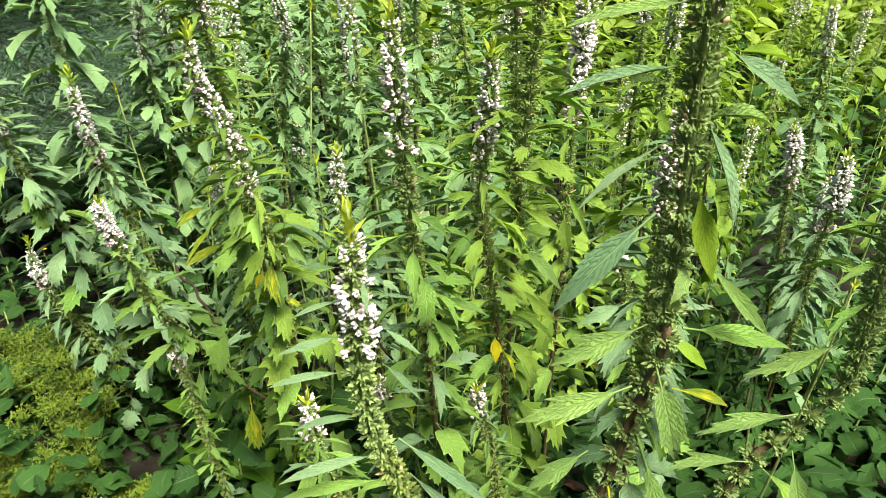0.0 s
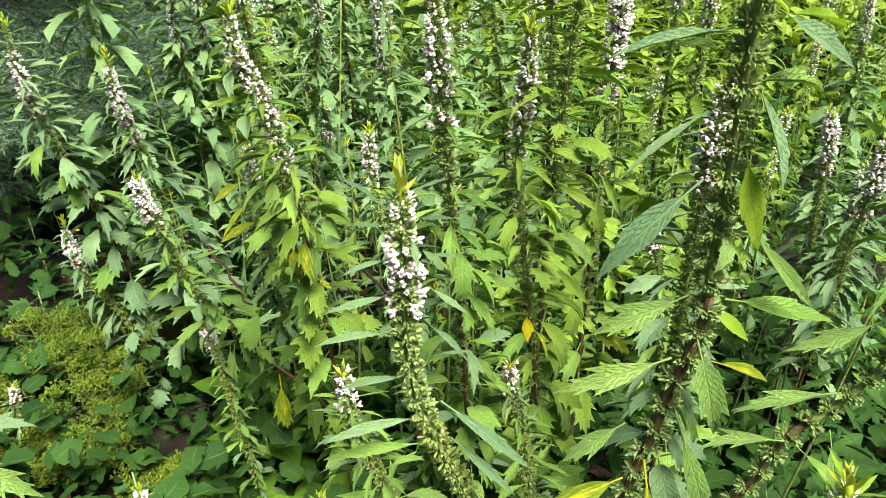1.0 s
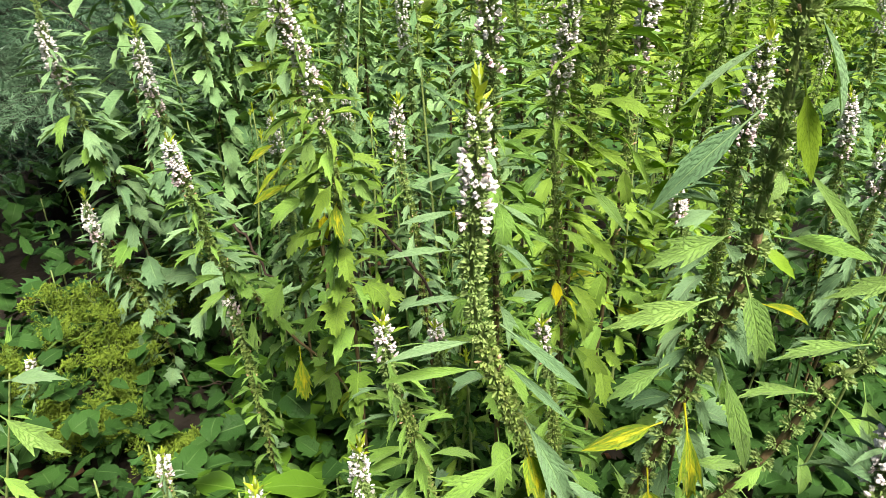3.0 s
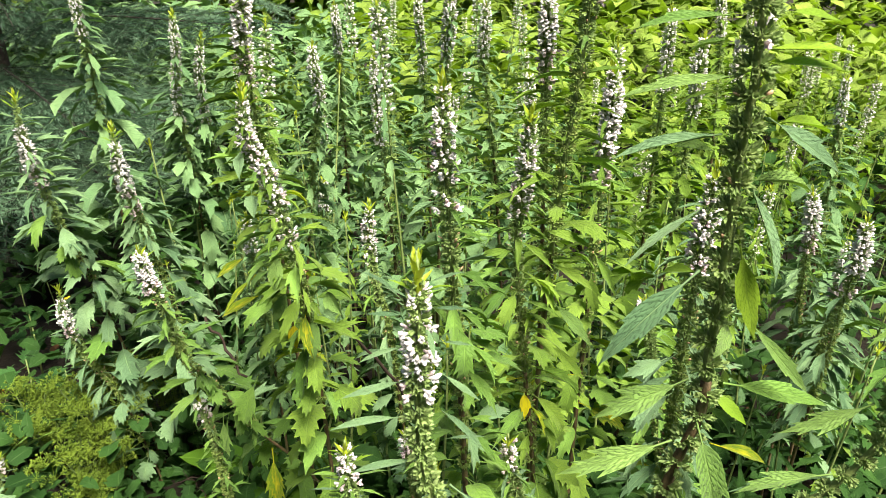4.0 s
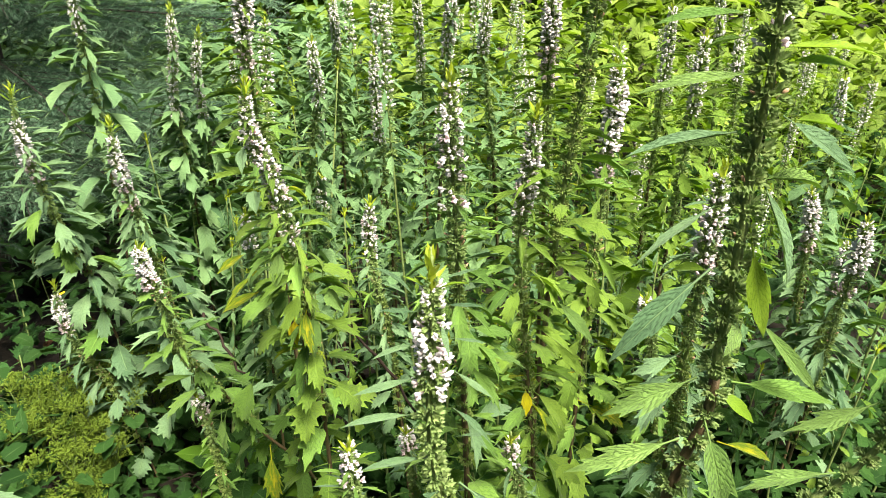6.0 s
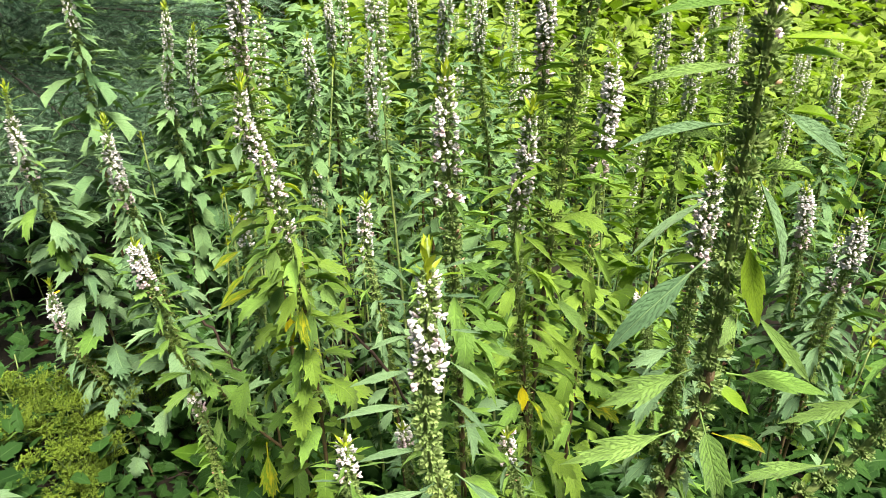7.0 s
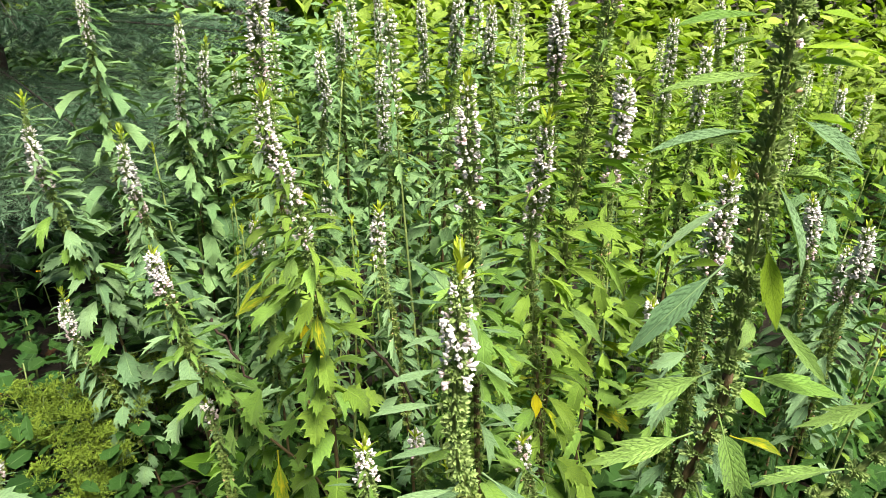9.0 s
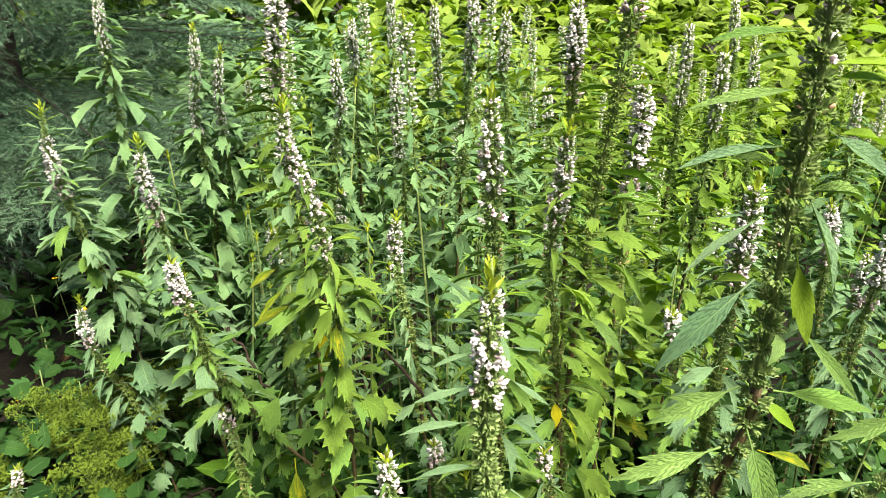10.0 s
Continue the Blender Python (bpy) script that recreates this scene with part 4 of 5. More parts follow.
motherwort("warm", 0.0, 0.16, 0.98, [(0.402, 1.300, 1.237), (0.400, 1.300, 1.165), (0.405, 1.320, 1.085), (0.409, 1.350, 0.949), (0.418, 1.415, 0.474), (0.422, 1.444, 0.000)], joined=True, low=0.35)
motherwort("warm", 0.0, 0.2, 1, [(0.413, 1.600, 1.265), (0.417, 1.600, 1.204), (0.421, 1.620, 1.087), (0.433, 1.678, 0.543), (0.438, 1.704, 0.000)], joined=True, low=0.35)
motherwort("warm", 0.0, 0.15, 1, [(0.607, 1.900, 1.301), (0.618, 1.900, 1.217), (0.633, 1.900, 1.086), (0.672, 1.900, 0.543), (0.689, 1.900, 0.000)], joined=True, low=0.35)
motherwort("warm", 0.0, 0.12, 1, [(0.604, 1.700, 1.196), (0.611, 1.700, 1.130), (0.624, 1.700, 1.006), (0.657, 1.700, 0.503), (0.671, 1.700, 0.000)], joined=True, low=0.35)
motherwort("cool", 0.0, 0.13, 1, [(0.900, 1.750, 1.093), (0.900, 1.750, 1.029), (0.925, 1.780, 0.890), (0.975, 1.840, 0.445), (0.997, 1.866, 0.000)], joined=True, low=0.35)
motherwort("cool", 0.0, 0.16, 1.02, [(0.653, 1.300, 0.947), (0.672, 1.310, 0.859), (0.689, 1.330, 0.748), (0.725, 1.372, 0.374), (0.741, 1.391, 0.000)], low=0.45)
motherwort("cool", 0.0, 0.16, 1.05, [(0.631, 1.050, 0.979), (0.639, 1.060, 0.893), (0.642, 1.080, 0.796), (0.650, 1.131, 0.398), (0.653, 1.154, 0.000)], low=0.45)
motherwort("cool", 0.0, 0.14, 1, [(0.725, 1.250, 0.860), (0.724, 1.250, 0.786), (0.730, 1.270, 0.672), (0.741, 1.307, 0.336), (0.746, 1.323, 0.000)], low=0.45)
motherwort("mid", 0.0, 0.06, 0.9, [(0.252, 0.920, 0.887), (0.258, 0.930, 0.842), (0.282, 0.950, 0.769), (0.360, 1.015, 0.385), (0.396, 1.045, 0.000)])
motherwort("mid", 0.0, 0.05, 0.8, [(-0.117, 0.880, 0.653), (-0.115, 0.890, 0.605), (-0.106, 0.900, 0.525), (-0.088, 0.920, 0.263), (-0.079, 0.930, 0.000)])
motherwort("cool", 0.0, 0.08, 0.9, [(-0.468, 1.250, 0.884), (-0.466, 1.250, 0.816), (-0.465, 1.280, 0.698), (-0.463, 1.335, 0.349), (-0.462, 1.360, 0.000)], joined=True, low=0.35)
motherwort("cool", 0.0, 0.08, 0.9, [(0.115, 1.700, 1.102), (0.123, 1.700, 1.026), (0.138, 1.700, 0.910), (0.174, 1.700, 0.455), (0.191, 1.700, 0.000)], joined=True, low=0.35)
motherwort("cool", 0.0, 0.1, 0.8, [(-0.403, 1.700, 0.823), (-0.407, 1.700, 0.728), (-0.390, 1.700, 0.596), (-0.366, 1.700, 0.298), (-0.355, 1.700, 0.000)], joined=True, low=0.35)
motherwort("cool", 0.02, 0.1, 0.8, [(-0.268, 0.420, 0.756), (-0.274, 0.425, 0.690), (-0.283, 0.440, 0.605), (-0.303, 0.473, 0.302), (-0.312, 0.488, 0.000)], single=True)
motherwort("mid", 0.02, 0.08, 0.75, [(-0.175, 0.500, 0.744), (-0.177, 0.505, 0.663), (-0.156, 0.515, 0.594), (-0.132, 0.530, 0.502), (-0.091, 0.555, 0.251), (-0.073, 0.567, 0.000)], single=True)
motherwort("cool", 0.01, 0.06, 0.8, [(-0.585, 0.800, 0.415), (-0.591, 0.800, 0.329), (-0.600, 0.820, 0.183), (-0.605, 0.831, 0.000)])
motherwort("cool", 0.02, 0.06, 0.8, [(-0.463, 0.600, 0.487), (-0.461, 0.600, 0.445), (-0.469, 0.610, 0.353), (-0.483, 0.627, 0.000)])
motherwort("cool", 0.0, 0.05, 0.8, [(-1.086, 1.200, 0.299), (-1.105, 1.200, 0.231), (-1.148, 1.220, 0.066), (-1.156, 1.224, 0.000)])
edge_stem = motherwort("mid", 0.0, 0.0, 1, [(-0.730, 0.700, 0.647), (-0.763, 0.700, 0.534), (-0.813, 0.710, 0.394), (-0.865, 0.720, 0.235), (-0.900, 0.727, 0.000)], gap=2.2, fullness=.2, seeded=-.1, shoot=False)
set_leaf(edge_stem, (-0.773, 0.700, 0.569), (-0.662, 0.680, 0.508), 0.045, "trident", "quilted", 30, "half")
set_leaf(edge_stem, (-0.744, 0.700, 0.632), (-0.627, 0.680, 0.657), 0.030, "spear", "cool", 30, "up")
set_leaf(edge_stem, (-0.783, 0.700, 0.528), (-0.855, 0.680, 0.494), 0.038, "trident", "mid", 30, "half")
set_leaf(edge_stem, (-0.807, 0.700, 0.440), (-0.731, 0.680, 0.415), 0.030, "spear", "mid", 30, "half")
set_leaf(edge_stem, (-0.756, 0.700, 0.615), (-0.805, 0.680, 0.602), 0.030, "spear", "cool", 30, "up")

# ---- low growth between the stems ----
def low_growth(name, label, count, region, height, sizes, kinds, material, seed, category="undergrowth"):
    rng = random.Random(seed)
    soup = Soup()
    bank = [leaf_points(k, b, rng, .08, rng.uniform(.05, .4), 1.0, 3, True) for k in kinds for b in (15, 40, 70)]
    x0, x1, y0, y1 = region
    for _ in range(count):
        y = rng.uniform(y0, y1)
        x = rng.uniform(x0, x1)
        top = height(x, y)
        if top <= 0:
            continue
        z = top * rng.random() ** .8
        vs, fs, us = rng.choice(bank)
        m = pose(x, y, z) @ turn_to(rng.uniform(0, 360), rng.uniform(-35, 25), rng.uniform(-30, 30)) @ Matrix.Scale(rng.uniform(*sizes), 4)
        soup.put(vs, fs, us, m)
    return tagged(new(name, soup.mesh(name, material)), label, category, kind="stuff")


# the shade between the stems is put into the dark colour of these leaves
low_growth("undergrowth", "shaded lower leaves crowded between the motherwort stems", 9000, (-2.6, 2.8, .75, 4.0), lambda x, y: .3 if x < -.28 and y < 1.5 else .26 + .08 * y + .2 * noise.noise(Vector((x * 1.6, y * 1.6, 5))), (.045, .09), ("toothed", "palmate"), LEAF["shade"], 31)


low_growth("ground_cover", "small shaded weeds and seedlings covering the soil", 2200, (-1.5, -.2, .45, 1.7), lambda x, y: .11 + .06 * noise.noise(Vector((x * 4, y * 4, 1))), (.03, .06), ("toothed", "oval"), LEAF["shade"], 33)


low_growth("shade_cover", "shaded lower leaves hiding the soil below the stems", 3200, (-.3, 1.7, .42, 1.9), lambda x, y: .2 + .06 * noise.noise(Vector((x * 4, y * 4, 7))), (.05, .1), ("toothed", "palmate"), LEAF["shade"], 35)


# ---- stand behind: copied stems ----
def far_stem(hue, height, seed, flowering=True):
    """A motherwort stem seen from afar, its leaves joined in one part."""
    rng = random.Random(seed)
    plant = new("motherwort_plant")
    tagged(plant, "motherwort stem of the crowded stand, white flower spike" if flowering else "leafy young motherwort stem without flowers", "plant", "motherwort stand")
    lean = Vector((rng.uniform(-.08, .08), rng.uniform(-.05, .05), 0))
    line = [lean * (1 - (1 - i / 12) ** 2) + Vector((0, 0, height * i / 12)) for i in range(13)]
    vs, fs = tube(line, [.0045 - .003 * i / 12 for i in range(13)], 6)
    hang("stem", mesh_of("stem", vs, fs, STEM), plant, Matrix())
    leafy, calyx, white = Soup(), Soup(), Soup()
    d, spin = .012, rng.uniform(0, 90)
    f1 = rng.uniform(.12, .22)
    bank = COARSE
    while d < height - .2:
        t = 1 - d / height
        p = lean * (1 - (1 - t) ** 2) + Vector((0, 0, height * t))
        for side in (0, 180):
            kind = "spear" if d < .24 else ("trident" if d < .5 else "toothed")
            m = Matrix.Translation(p) @ turn_to(spin + side + rng.uniform(-25, 25), rng.uniform(-30, 20), rng.uniform(-25, 25)) @ Matrix.Scale(min(.03 + .26 * d, .082) * rng.uniform(.75, 1.2), 4)
            vs, fs, us = rng.choice(bank[kind, rng.choice(("flat", "arched", "hung"))])
            leafy.put(vs, fs, us, m)
        if d < .3 and flowering:
            c = calyx_ring(rng, 7, .010, .0028, .5)
            calyx.put(c.v, c.f, None, Matrix.Translation(p))
        if .02 < d < f1 and flowering:
            w = Soup()
            for q in range(9):
                hv, hf = blob(.0026, .0048, .0025, 3, 5, .3, rng)
                w.put(hv, hf, None, turn_to(40 * q + rng.uniform(-20, 20), rng.uniform(-5, 50)) @ pose(0, .0145, 0))
            white.put(w.v, w.f, None, Matrix.Translation(p))
        spin += 90
        d += min(.011 + .055 * d, .04)
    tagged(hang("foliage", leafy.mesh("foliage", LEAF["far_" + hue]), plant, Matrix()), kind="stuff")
    if calyx.v:
        tagged(hang("calyx_mass", calyx.mesh("calyx_mass", CALYX), plant, Matrix()), kind="stuff")
    if white.v:
        tagged(hang("flower_spike", white.mesh("flower_spike", PETAL), plant, Matrix()), kind="stuff")
    hang("shoot_tip", SHOOTS[seed % 4], plant, Matrix.Translation(line[-1]))
    return plant


far_rng = random.Random(77)
FAR = {h: [far_stem(h, ht, s) for ht, s in ((1.25, 3 + o), (1.12, 4 + o), (1.32, 5 + o), (1.0, 6 + o))] for h, o in (("cool", 0), ("warm", 40))}
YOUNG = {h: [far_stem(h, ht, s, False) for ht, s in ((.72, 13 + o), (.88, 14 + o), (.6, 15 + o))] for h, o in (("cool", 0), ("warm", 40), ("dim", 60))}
placed = set()


def plant_copy(src, x, y, size):
    m = pose(x, y, -.02, far_rng.uniform(-5, 5), far_rng.uniform(-6, 6), far_rng.uniform(0, 360)) @ Matrix.Scale(size, 4)
    if src.name in placed:
        return copy_thing(src, m)
    placed.add(src.name)
    src.matrix_basis = m
    return src


for j in range(9):
    y = 1.5 + .25 * j
    n = int(3 + y * 2.1)
    for i in range(n):
        x = -(.70 * y) + (1.45 * y) * (i + far_rng.uniform(.1, .9)) / n
        if x < -.72 - .22 * (y - 1.5):
            continue
        hue = "warm" if x + far_rng.uniform(-.35, .35) > .1 * y - .15 else "cool"
        plant_copy(FAR[hue][far_rng.randrange(4)], x, y + far_rng.uniform(-.12, .12), far_rng.uniform(.84, 1.0))
for j in range(9):
    y = .82 + .17 * j
    n = int(4 + y * 3.6)
    for i in range(n):
        x = -(.20 if y < 1.3 else .42) * y + (.85 * y) * (i + far_rng.uniform(.1, .9)) / n
        if x > .12 and y < 1.35 and far_rng.random() < .5:
            continue
        # inner stems take the darkened leaf copy in place of real shade
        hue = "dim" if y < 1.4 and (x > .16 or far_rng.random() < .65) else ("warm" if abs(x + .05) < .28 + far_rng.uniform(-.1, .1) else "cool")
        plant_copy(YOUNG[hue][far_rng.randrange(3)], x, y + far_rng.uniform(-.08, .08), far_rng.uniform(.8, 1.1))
# every other stem here and on the right has the shade-darkened leaves
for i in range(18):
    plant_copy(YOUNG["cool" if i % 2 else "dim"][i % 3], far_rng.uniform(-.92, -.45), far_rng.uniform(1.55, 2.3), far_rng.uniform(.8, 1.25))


for i in range(26):
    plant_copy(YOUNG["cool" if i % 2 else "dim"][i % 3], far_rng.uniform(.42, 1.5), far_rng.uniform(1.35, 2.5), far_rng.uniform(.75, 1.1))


# stems added out of view beside and behind the camera, to block light
for i in range(16):
    a = radians(far_rng.uniform(150, 390))
    r = far_rng.uniform(.85, 1.7)
    x, y = r * math.cos(a), r * math.sin(a) * .9 + .05
    if abs(x) < .75 and y > -.6:
        x = math.copysign(far_rng.uniform(.8, 1.3), x)
    plant_copy(FAR["cool"][i % 4], x, y, far_rng.uniform(.8, 1.0))


# ---- thicket in the light behind the stand ----
def thicket(name, label, count, region, top, sizes, seed, material):
    return low_growth(name, label, count, region, top, sizes, ("lance", "oval", "trident"), material, seed, "thicket")


thicket("thicket", "bright yellow-green weeds in the light behind the stand", 13000, (-.7, 5.5, 3.2, 5.8), lambda x, y: .9 + .35 * noise.noise(Vector((x * 1.1, y * 1.1, 2))) + .26 * (y - 3.2), (.08, .16), 41, LEAF["thicket"])
thicket("weeds", "blue-green weeds behind the stand beside the spruce", 4500, (-2.6, -.6, 3.0, 4.8), lambda x, y: .95 + .35 * noise.noise(Vector((x * 1.3, y * 1.3, 6))) + .1 * (y - 3), (.07, .14), 45, LEAF["far_cool"])
# shrubs added to cover lit ground, the dark hollow put into their colour
thicket("shrubs", "added shrubs behind the spruce, leaves darkened to stand for shade", 3500, (-5.5, -2.2, 3.9, 5.2), lambda x, y: 1.7 + .5 * noise.noise(Vector((x, y, 4))), (.12, .24), 47, LEAF["shade"])
# unseen hedge, added behind the camera to keep low light off the stand
thicket("back_hedge", "added unseen hedge behind the camera, blocking low light", 7000, (-6, 6, -3.4, -2.3), lambda x, y: 3.5 + .6 * noise.noise(Vector((x * .6, y * .6, 3))), (.18, .36), 53, LEAF["far_cool"])
thicket("hedge", "dim green shrubs closing off the garden", 11000, (-5, 6.5, 5.4, 6.8), lambda x, y: 2.0 + .7 * noise.noise(Vector((x * .6, y * .6, 8))), (.18, .38), 43, LEAF["thicket"])


# ---- spruce ----
def bough_mesh(rng, length):
    """Needle-clad bough along +y with side twigs, and its wood."""
    needles, wood = Soup(), Soup()

    def twig(start, way, L, depth):
        n = (8, 3, 1)[depth]
        pts = [start + way * (L * i / n) + Vector((0, 0, -.06 * L * (i / n) ** 2)) for i in range(n + 1)]
        tv, tf = tube(pts, [(.005 if depth == 0 else .0013) * (1 - .7 * i / n) for i in range(n + 1)], 5 if depth == 0 else 3, cap=False)
        wood.put(tv, tf)
        count = int(L / (.0019 if depth else .006))
        for q in range(count):
            t = (q + rng.random()) / count
            c = start + way * (L * t) + Vector((0, 0, -.06 * L * t * t))
            a = rng.uniform(0, 2 * math.pi)
            s = way.orthogonal().normalized()
            side = s * math.cos(a) + way.cross(s) * math.sin(a)
            e = c + (side * .8 + way * .75 + Vector((0, 0, .12))).normalized() * rng.uniform(.018, .026)
            wide = way.cross(side).normalized() * .0010
            needles.put([c - wide, c + wide, e], [(0, 1, 2)])
        if depth < 2:
            for q in range(int(L / (.085 if depth == 0 else .07))):
                t = .12 + .85 * q / max(1, int(L / (.085 if depth == 0 else .07)))
                for sx in (-1, 1):
                    w = (way * .75 + way.cross(Vector((0, 0, 1))).normalized() * sx * rng.uniform(.55, .9) + Vector((0, 0, rng.uniform(-.2, .05)))).normalized()
                    twig(start + way * (L * t) + Vector((0, 0, -.06 * L * t * t)), w, L * (.5 if depth == 0 else .4) * (1.05 - t * .75), depth + 1)

    twig(Vector((0, 0, 0)), Vector((0, 1, 0)), length, 0)
    return needles.mesh("needles", NEEDLE, False), wood.mesh("bough", BARK)


def spruce(x, y):
    rng = random.Random(9)
    tree = tagged(new("spruce_tree"), "blue-green spruce with drooping needled boughs beside the stand", "tree")
    tree.location = (x, y, -.03)
    tv, tf = tube([(0, 0, 0), (.02, 0, .6), (0, .02, 1.4), (.01, 0, 2.4), (0, 0, 3.4)], [.075, .062, .05, .034, .012], 12)
    hang("trunk", mesh_of("trunk", tv, tf, BARK), tree, Matrix())
    kinds = [bough_mesh(rng, L) for L in (1.1, .9, .7)]
    for tier in range(6):
        z = 1.2 + .22 * tier
        for q in range(4):
            a = 90 * q + 33 * tier + rng.uniform(-14, 14)
            nd, wd = kinds[min(2, max(0, tier // 5))]
            m = pose(0, 0, z + rng.uniform(-.06, .06)) @ turn_to(a, rng.uniform(-14, 6), rng.uniform(-15, 15)) @ Matrix.Scale(rng.uniform(.85, 1.15) * (1 - .03 * tier), 4)
            b = hang("bough", wd, tree, m)
            hang("needles", nd, b, Matrix())
    for a, z in ((-54, .82), (-38, .72), (-68, .78), (-46, 1.0), (-28, .9)):
        b = hang("bough", kinds[0][1], tree, pose(0, 0, z) @ turn_to(a, rng.uniform(-4, 4), rng.uniform(-10, 10)) @ Matrix.Scale(1.08, 4))
        hang("needles", kinds[0][0], b, Matrix())
    return tree


spruce(-1.85, 2.6)


# ---- yellow-green herb, broad leaves and small things at the foot of the stand ----
def herb(x, y, height, spread, seed):
    rng = random.Random(seed)
    thing = tagged(new("herb_bush"), "bushy yellow-green herb of fine branching sprigs, low in the stand", "plant", "fine herbs")
    thing.location = (x, y, -.02)
    for q in range(10):
        a, lean = rng.uniform(0, 2 * math.pi), rng.uniform(.1, 1) * spread
        end = Vector((math.cos(a) * lean, math.sin(a) * lean, height * rng.uniform(.7, 1.05)))
        line = [Vector((0, 0, 0)).lerp(end, t) + Vector((0, 0, .12 * math.sin(t * 3.14) * height)) for t in (0, .25, .5, .75, 1)]
        stalk, green = Soup(), Soup()
        tv, tf = tube(line, [.003, .0026, .0022, .0016, .001], 5)
        stalk.put(tv, tf)
        for u in range(8):
            t = 1 if u == 0 else rng.uniform(.3, .95)
            i = min(int(t * 4), 3)
            c = line[i].lerp(line[i + 1], t * 4 - i)
            out = Vector((rng.uniform(-1, 1), rng.uniform(-1, 1), rng.uniform(.6, 1.4))).normalized()
            hub = c + out * (0 if u == 0 else rng.uniform(.025, .05))
            tv, tf = tube([c, c.lerp(hub, .5) + Vector((0, 0, .002)), hub + out * .001], [.0011, .0009, .0008], 4, cap=False)
            stalk.put(tv, tf)
            for r in range(10):
                ray = (out * rng.uniform(.5, 1.1) + Vector((rng.uniform(-1, 1), rng.uniform(-1, 1), rng.uniform(-.4, .6)))).normalized()
                knot = hub + ray * rng.uniform(.016, .032)
                tv, tf = tube([hub, knot], [.0006, .0005], 3, cap=False)
                green.put(tv, tf)
                for n in range(6):
                    way = (ray + Vector((rng.uniform(-1, 1), rng.uniform(-1, 1), rng.uniform(-.7, 1))) * 1.1).normalized()
                    L = rng.uniform(.008, .013)
                    side = way.orthogonal().normalized()
                    other = way.cross(side)
                    w = rng.uniform(.0011, .0018)
                    belly = knot + way * L * .68
                    green.put([knot, belly + side * w, belly - side * w * .5 + other * w * .87, belly - side * w * .5 - other * w * .87, knot + way * L], [(0, 1, 2), (0, 2, 3), (0, 3, 1), (4, 2, 1), (4, 3, 2), (4, 1, 3)])
        st = hang("stalk", stalk.mesh("stalk", HERB_STEM), thing, Matrix())
        tagged(hang("sprig", green.mesh("sprig", HERB), st, Matrix()), kind="stuff")
    return thing


herb(-0.96, 1.44, .38, .17, 3)
herb(-0.93, 1.30, .26, .13, 10)
herb(-0.94, 1.18, 0.14, 0.09, 20)
herb(-1.28, 1.33, 0.16, 0.10, 21)
herb(-0.75, 1.12, 0.12, 0.07, 22)
herb(-1.10, 1.21, 0.12, 0.10, 23)
herb(-1.17, 1.47, .30, .16, 4)
herb(-1.02, 1.18, .16, .14, 6)
herb(-0.86, 1.62, .34, .15, 7)
herb(-1.24, 1.25, .16, .15, 8)


def broad_clump(x, y, count, height, size, seed, kind="oval", tone="oval", label="low clump of broad smooth green leaves in shade"):
    rng = random.Random(seed)
    thing = tagged(new("broadleaf_plant"), label, "plant", "low leafy plants")
    thing.location = (x, y, -.02)
    tv, tf = tube([(0, 0, 0), (.004, .002, height * .5), (.002, .006, height)], [.004, .003, .002], 6)
    hang("stem", mesh_of("stem", tv, tf, STEM), thing, Matrix())
    for q in range(count):
        z = height * (.35 + .65 * q / count)
        m = pose(.002, .003, z) @ turn_to(137.5 * q + rng.uniform(-20, 20), rng.uniform(0, 30), rng.uniform(-15, 15)) @ Matrix.Scale(size * rng.uniform(.75, 1.2), 4)
        hang("leaf", rng.choice(LEAVES[kind, "flat"]), thing, m, LEAF[tone])
    return thing


clump_rng = random.Random(61)
for k in range(16):
    broad_clump(clump_rng.uniform(-.72, -.30), clump_rng.uniform(.92, 1.42), 6, clump_rng.uniform(.08, .2), clump_rng.uniform(.11, .16), 100 + k)
for k in range(26):
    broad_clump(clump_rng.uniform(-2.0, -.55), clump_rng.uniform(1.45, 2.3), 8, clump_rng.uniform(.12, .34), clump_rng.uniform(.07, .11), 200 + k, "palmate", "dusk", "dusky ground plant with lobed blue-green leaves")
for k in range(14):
    broad_clump(clump_rng.uniform(-1.1, -.4), clump_rng.uniform(.55, 1.05), 8, clump_rng.uniform(.06, .2), clump_rng.uniform(.04, .06), 300 + k, "toothed", "dusk", "low plant with toothed leaves, shade put into their dark colour")
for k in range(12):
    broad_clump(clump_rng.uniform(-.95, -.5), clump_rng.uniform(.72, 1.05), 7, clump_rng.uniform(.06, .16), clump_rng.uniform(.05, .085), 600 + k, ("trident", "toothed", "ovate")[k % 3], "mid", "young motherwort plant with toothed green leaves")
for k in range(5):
    broad_clump(clump_rng.uniform(-.3, .9), clump_rng.uniform(.55, 1.1), 8, clump_rng.uniform(.15, .3), clump_rng.uniform(.05, .075), 400 + k, "toothed", "dusk", "low plant with toothed leaves, shade put into their dark colour")


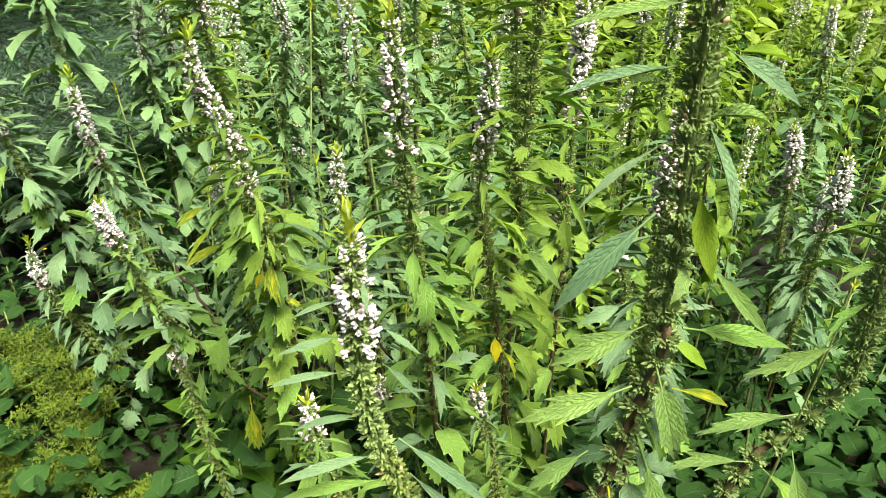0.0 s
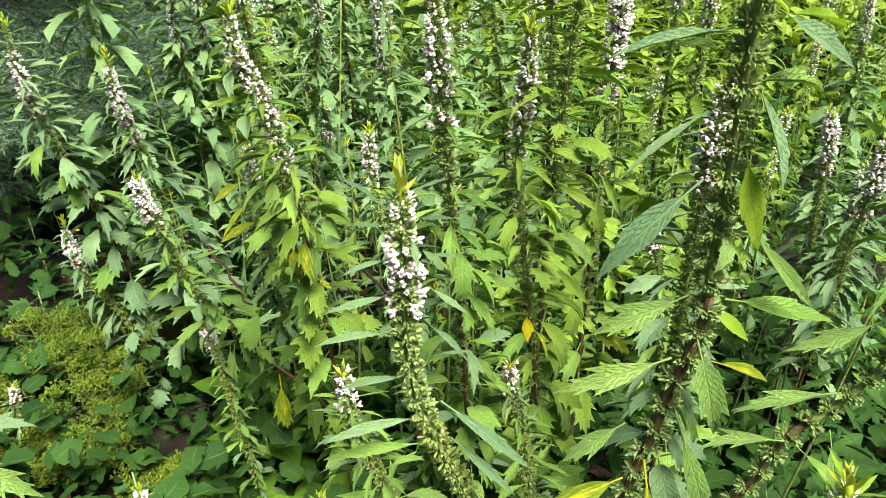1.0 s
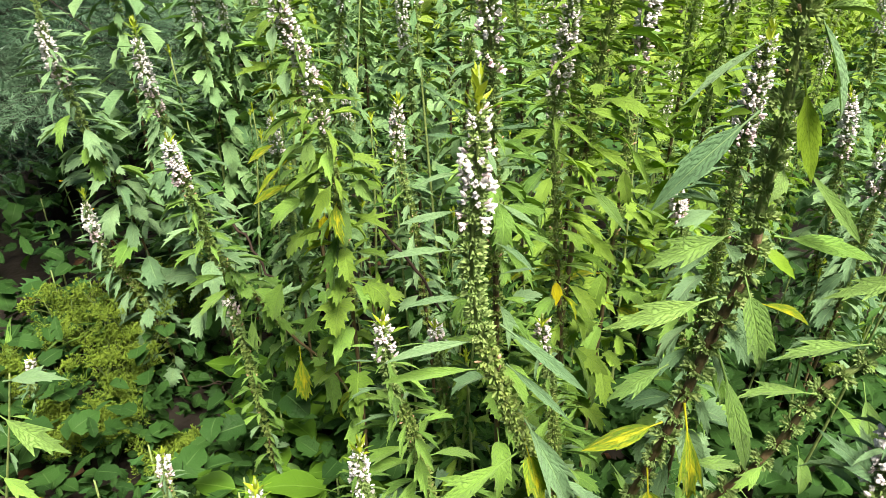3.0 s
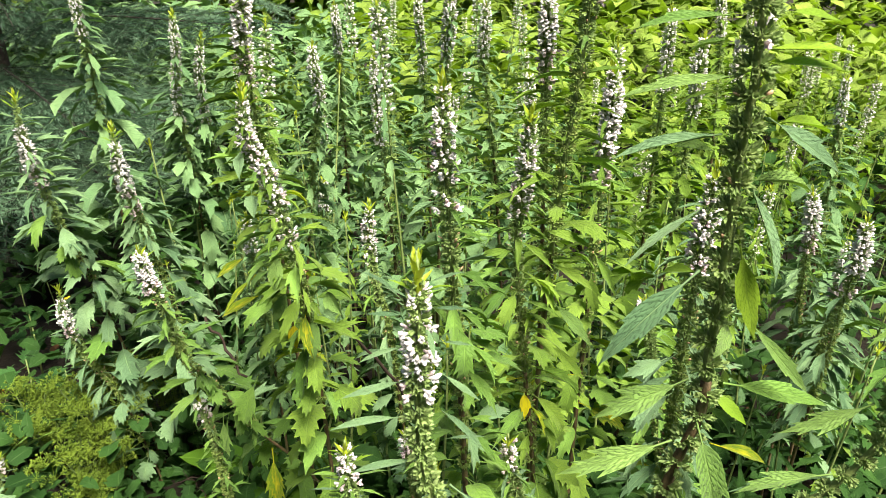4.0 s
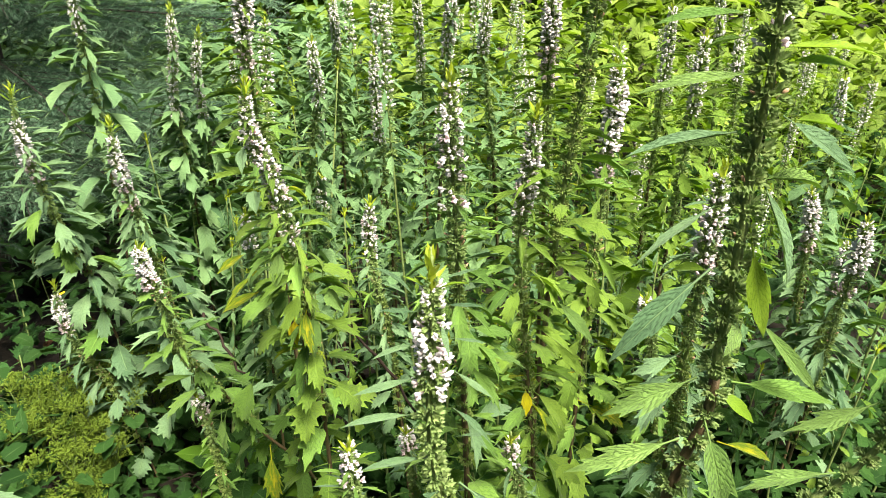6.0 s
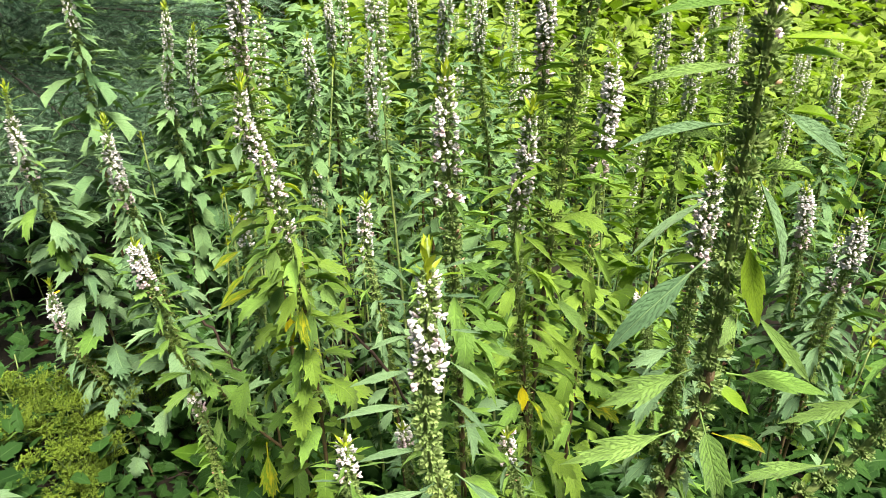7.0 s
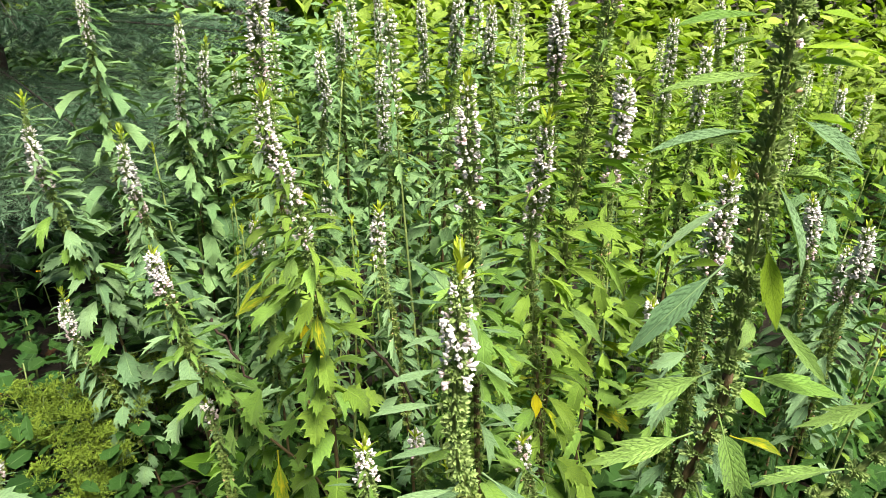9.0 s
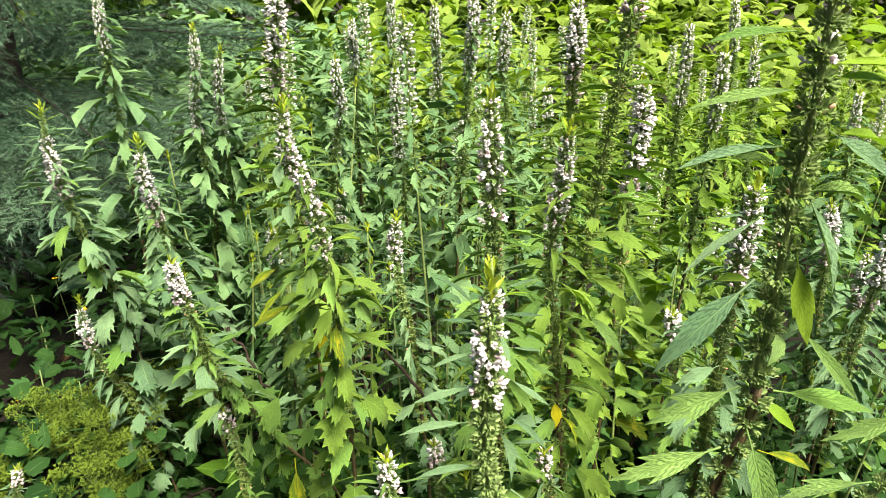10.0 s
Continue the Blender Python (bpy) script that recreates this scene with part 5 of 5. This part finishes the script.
def yellow_bloom(x, y, z, seed):
    rng = random.Random(seed)
    thing = tagged(new("yellow_flower"), "small yellow four-petalled flower on a thin green stalk", "flower", "yellow flowers")
    thing.location = (x, y, -.02)
    tv, tf = tube([(0, 0, 0), (.02, .01, z * .5), (0, 0, z)], [.0018, .0014, .001], 5)
    hang("stalk", mesh_of("stalk", tv, tf, HERB_STEM), thing, Matrix())
    for q in range(4):
        soup = Soup()
        vs, fs, us = leaf_points("oval", 15, rng, .02, .2, 1.2, 3)
        soup.put(vs, fs, us)
        hang("petal", soup.mesh("petal", YELLOW_PETAL), thing, pose(0, 0, z) @ turn_to(90 * q + rng.uniform(-10, 10), rng.uniform(10, 40)) @ Matrix.Scale(.012, 4))
    hv, hf = blob(.002, .002, .002)
    hang("centre", mesh_of("centre", hv, hf, SHOOT), thing, pose(0, 0, z + .001))
    return thing


def dry_stalk(a, b, r, name="dry_stalk", label="dark dry stalk lying in the undergrowth"):
    rng = random.Random(int(abs(a[0]) * 1000))
    line = [Vector(a).lerp(Vector(b), q / 9) + Vector((rng.uniform(-1, 1), rng.uniform(-1, 1), rng.uniform(-1, 1))) * .005 + Vector((0, 0, .03 * q / 9 * (1 - q / 9))) for q in range(10)]
    tv, tf = tube(line, [r * rng.uniform(.62, .95) * (1 - .03 * q) for q in range(10)], 7)
    return tagged(new(name, mesh_of(name, tv, tf, DRY_STALK)), label, "stalk", "dry stalks")


def litter(count, seed):
    rng = random.Random(seed)
    soup = Soup()
    bank = [leaf_points(k, b, rng, .1, rng.uniform(.1, .8), 1.0, 3, True) for k in ("toothed", "oval", "trident") for b in (20, 80, 140)]
    for _ in range(count):
        vs, fs, us = rng.choice(bank)
        soup.put(vs, fs, us, pose(rng.uniform(-1.6, 1.3), rng.uniform(.4, 2.4), rng.uniform(-.01, .03)) @ turn_to(rng.uniform(0, 360), rng.uniform(-15, 25), rng.uniform(-40, 40)) @ Matrix.Scale(rng.uniform(.03, .08), 4))
    return tagged(new("leaf_litter", soup.mesh("leaf_litter", LITTER)), "brown withered leaves scattered on the soil", "leaf litter", kind="stuff")


litter(400, 71)


def grass_tuft(x, y, blades, length, seed):
    rng = random.Random(seed)
    thing = tagged(new("grass_tuft"), "loose tuft of narrow green grass blades", "grass", "grass tufts")
    thing.location = (x, y, -.02)
    for q in range(blades):
        m = pose(rng.uniform(-.012, .012), rng.uniform(-.012, .012), 0) @ turn_to(rng.uniform(0, 360), rng.uniform(55, 82), rng.uniform(-20, 20)) @ Matrix.Diagonal((.45, 1, 1, 1)) @ Matrix.Scale(length * rng.uniform(.7, 1.15), 4)
        hang("blade", rng.choice(LEAVES["slim", "arched"]), thing, m, LEAF["mid"])
    return thing


for k, (x, y) in enumerate(((-1.18, 1.02), (-1.3, 1.35))):
    grass_tuft(x, y, 9, .3, 700 + k)


def fallen_leaf(x, y, z, heading, size, twist):
    ob = tagged(new("fallen_leaf", LEAVES["toothed", "flat"][1]), "bright yellow toothed leaf fallen on a dry stalk", "leaf")
    ob.matrix_basis = pose(x, y, z) @ turn_to(heading, -20, twist) @ Matrix.Scale(size, 4)
    ob.material_slots[0].link = "OBJECT"
    ob.material_slots[0].material = LEAF["old"]
    return ob


fallen_leaf(-0.885, 0.820, 0.280, -22, .138, 40)

yellow_bloom(-1.410, 1.977, .42, 1)
yellow_bloom(-1.185, 1.730, .44, 2)
yellow_bloom(-1.363, 1.618, .2, 3)
dry_stalk((-0.990, 0.840, 0.232), (-0.735, 0.880, 0.105), .011)
dry_stalk((-0.737, 1.300, 0.143), (-0.604, 1.400, 0.084), .002, label="thin reddish dry stalk in the shade")
dry_stalk((-0.641, 1.250, 0.144), (-0.743, 1.350, 0.136), .002, label="thin reddish dry stalk in the shade")
dry_stalk((-0.235, 1.000, 0.783), (-0.113, 1.060, 0.550), .004, label="brown leaning stalk among the stems")
dry_stalk((-0.565, 1.200, 0.669), (-0.475, 1.160, 0.548), .004, label="brown leaning stalk among the stems")
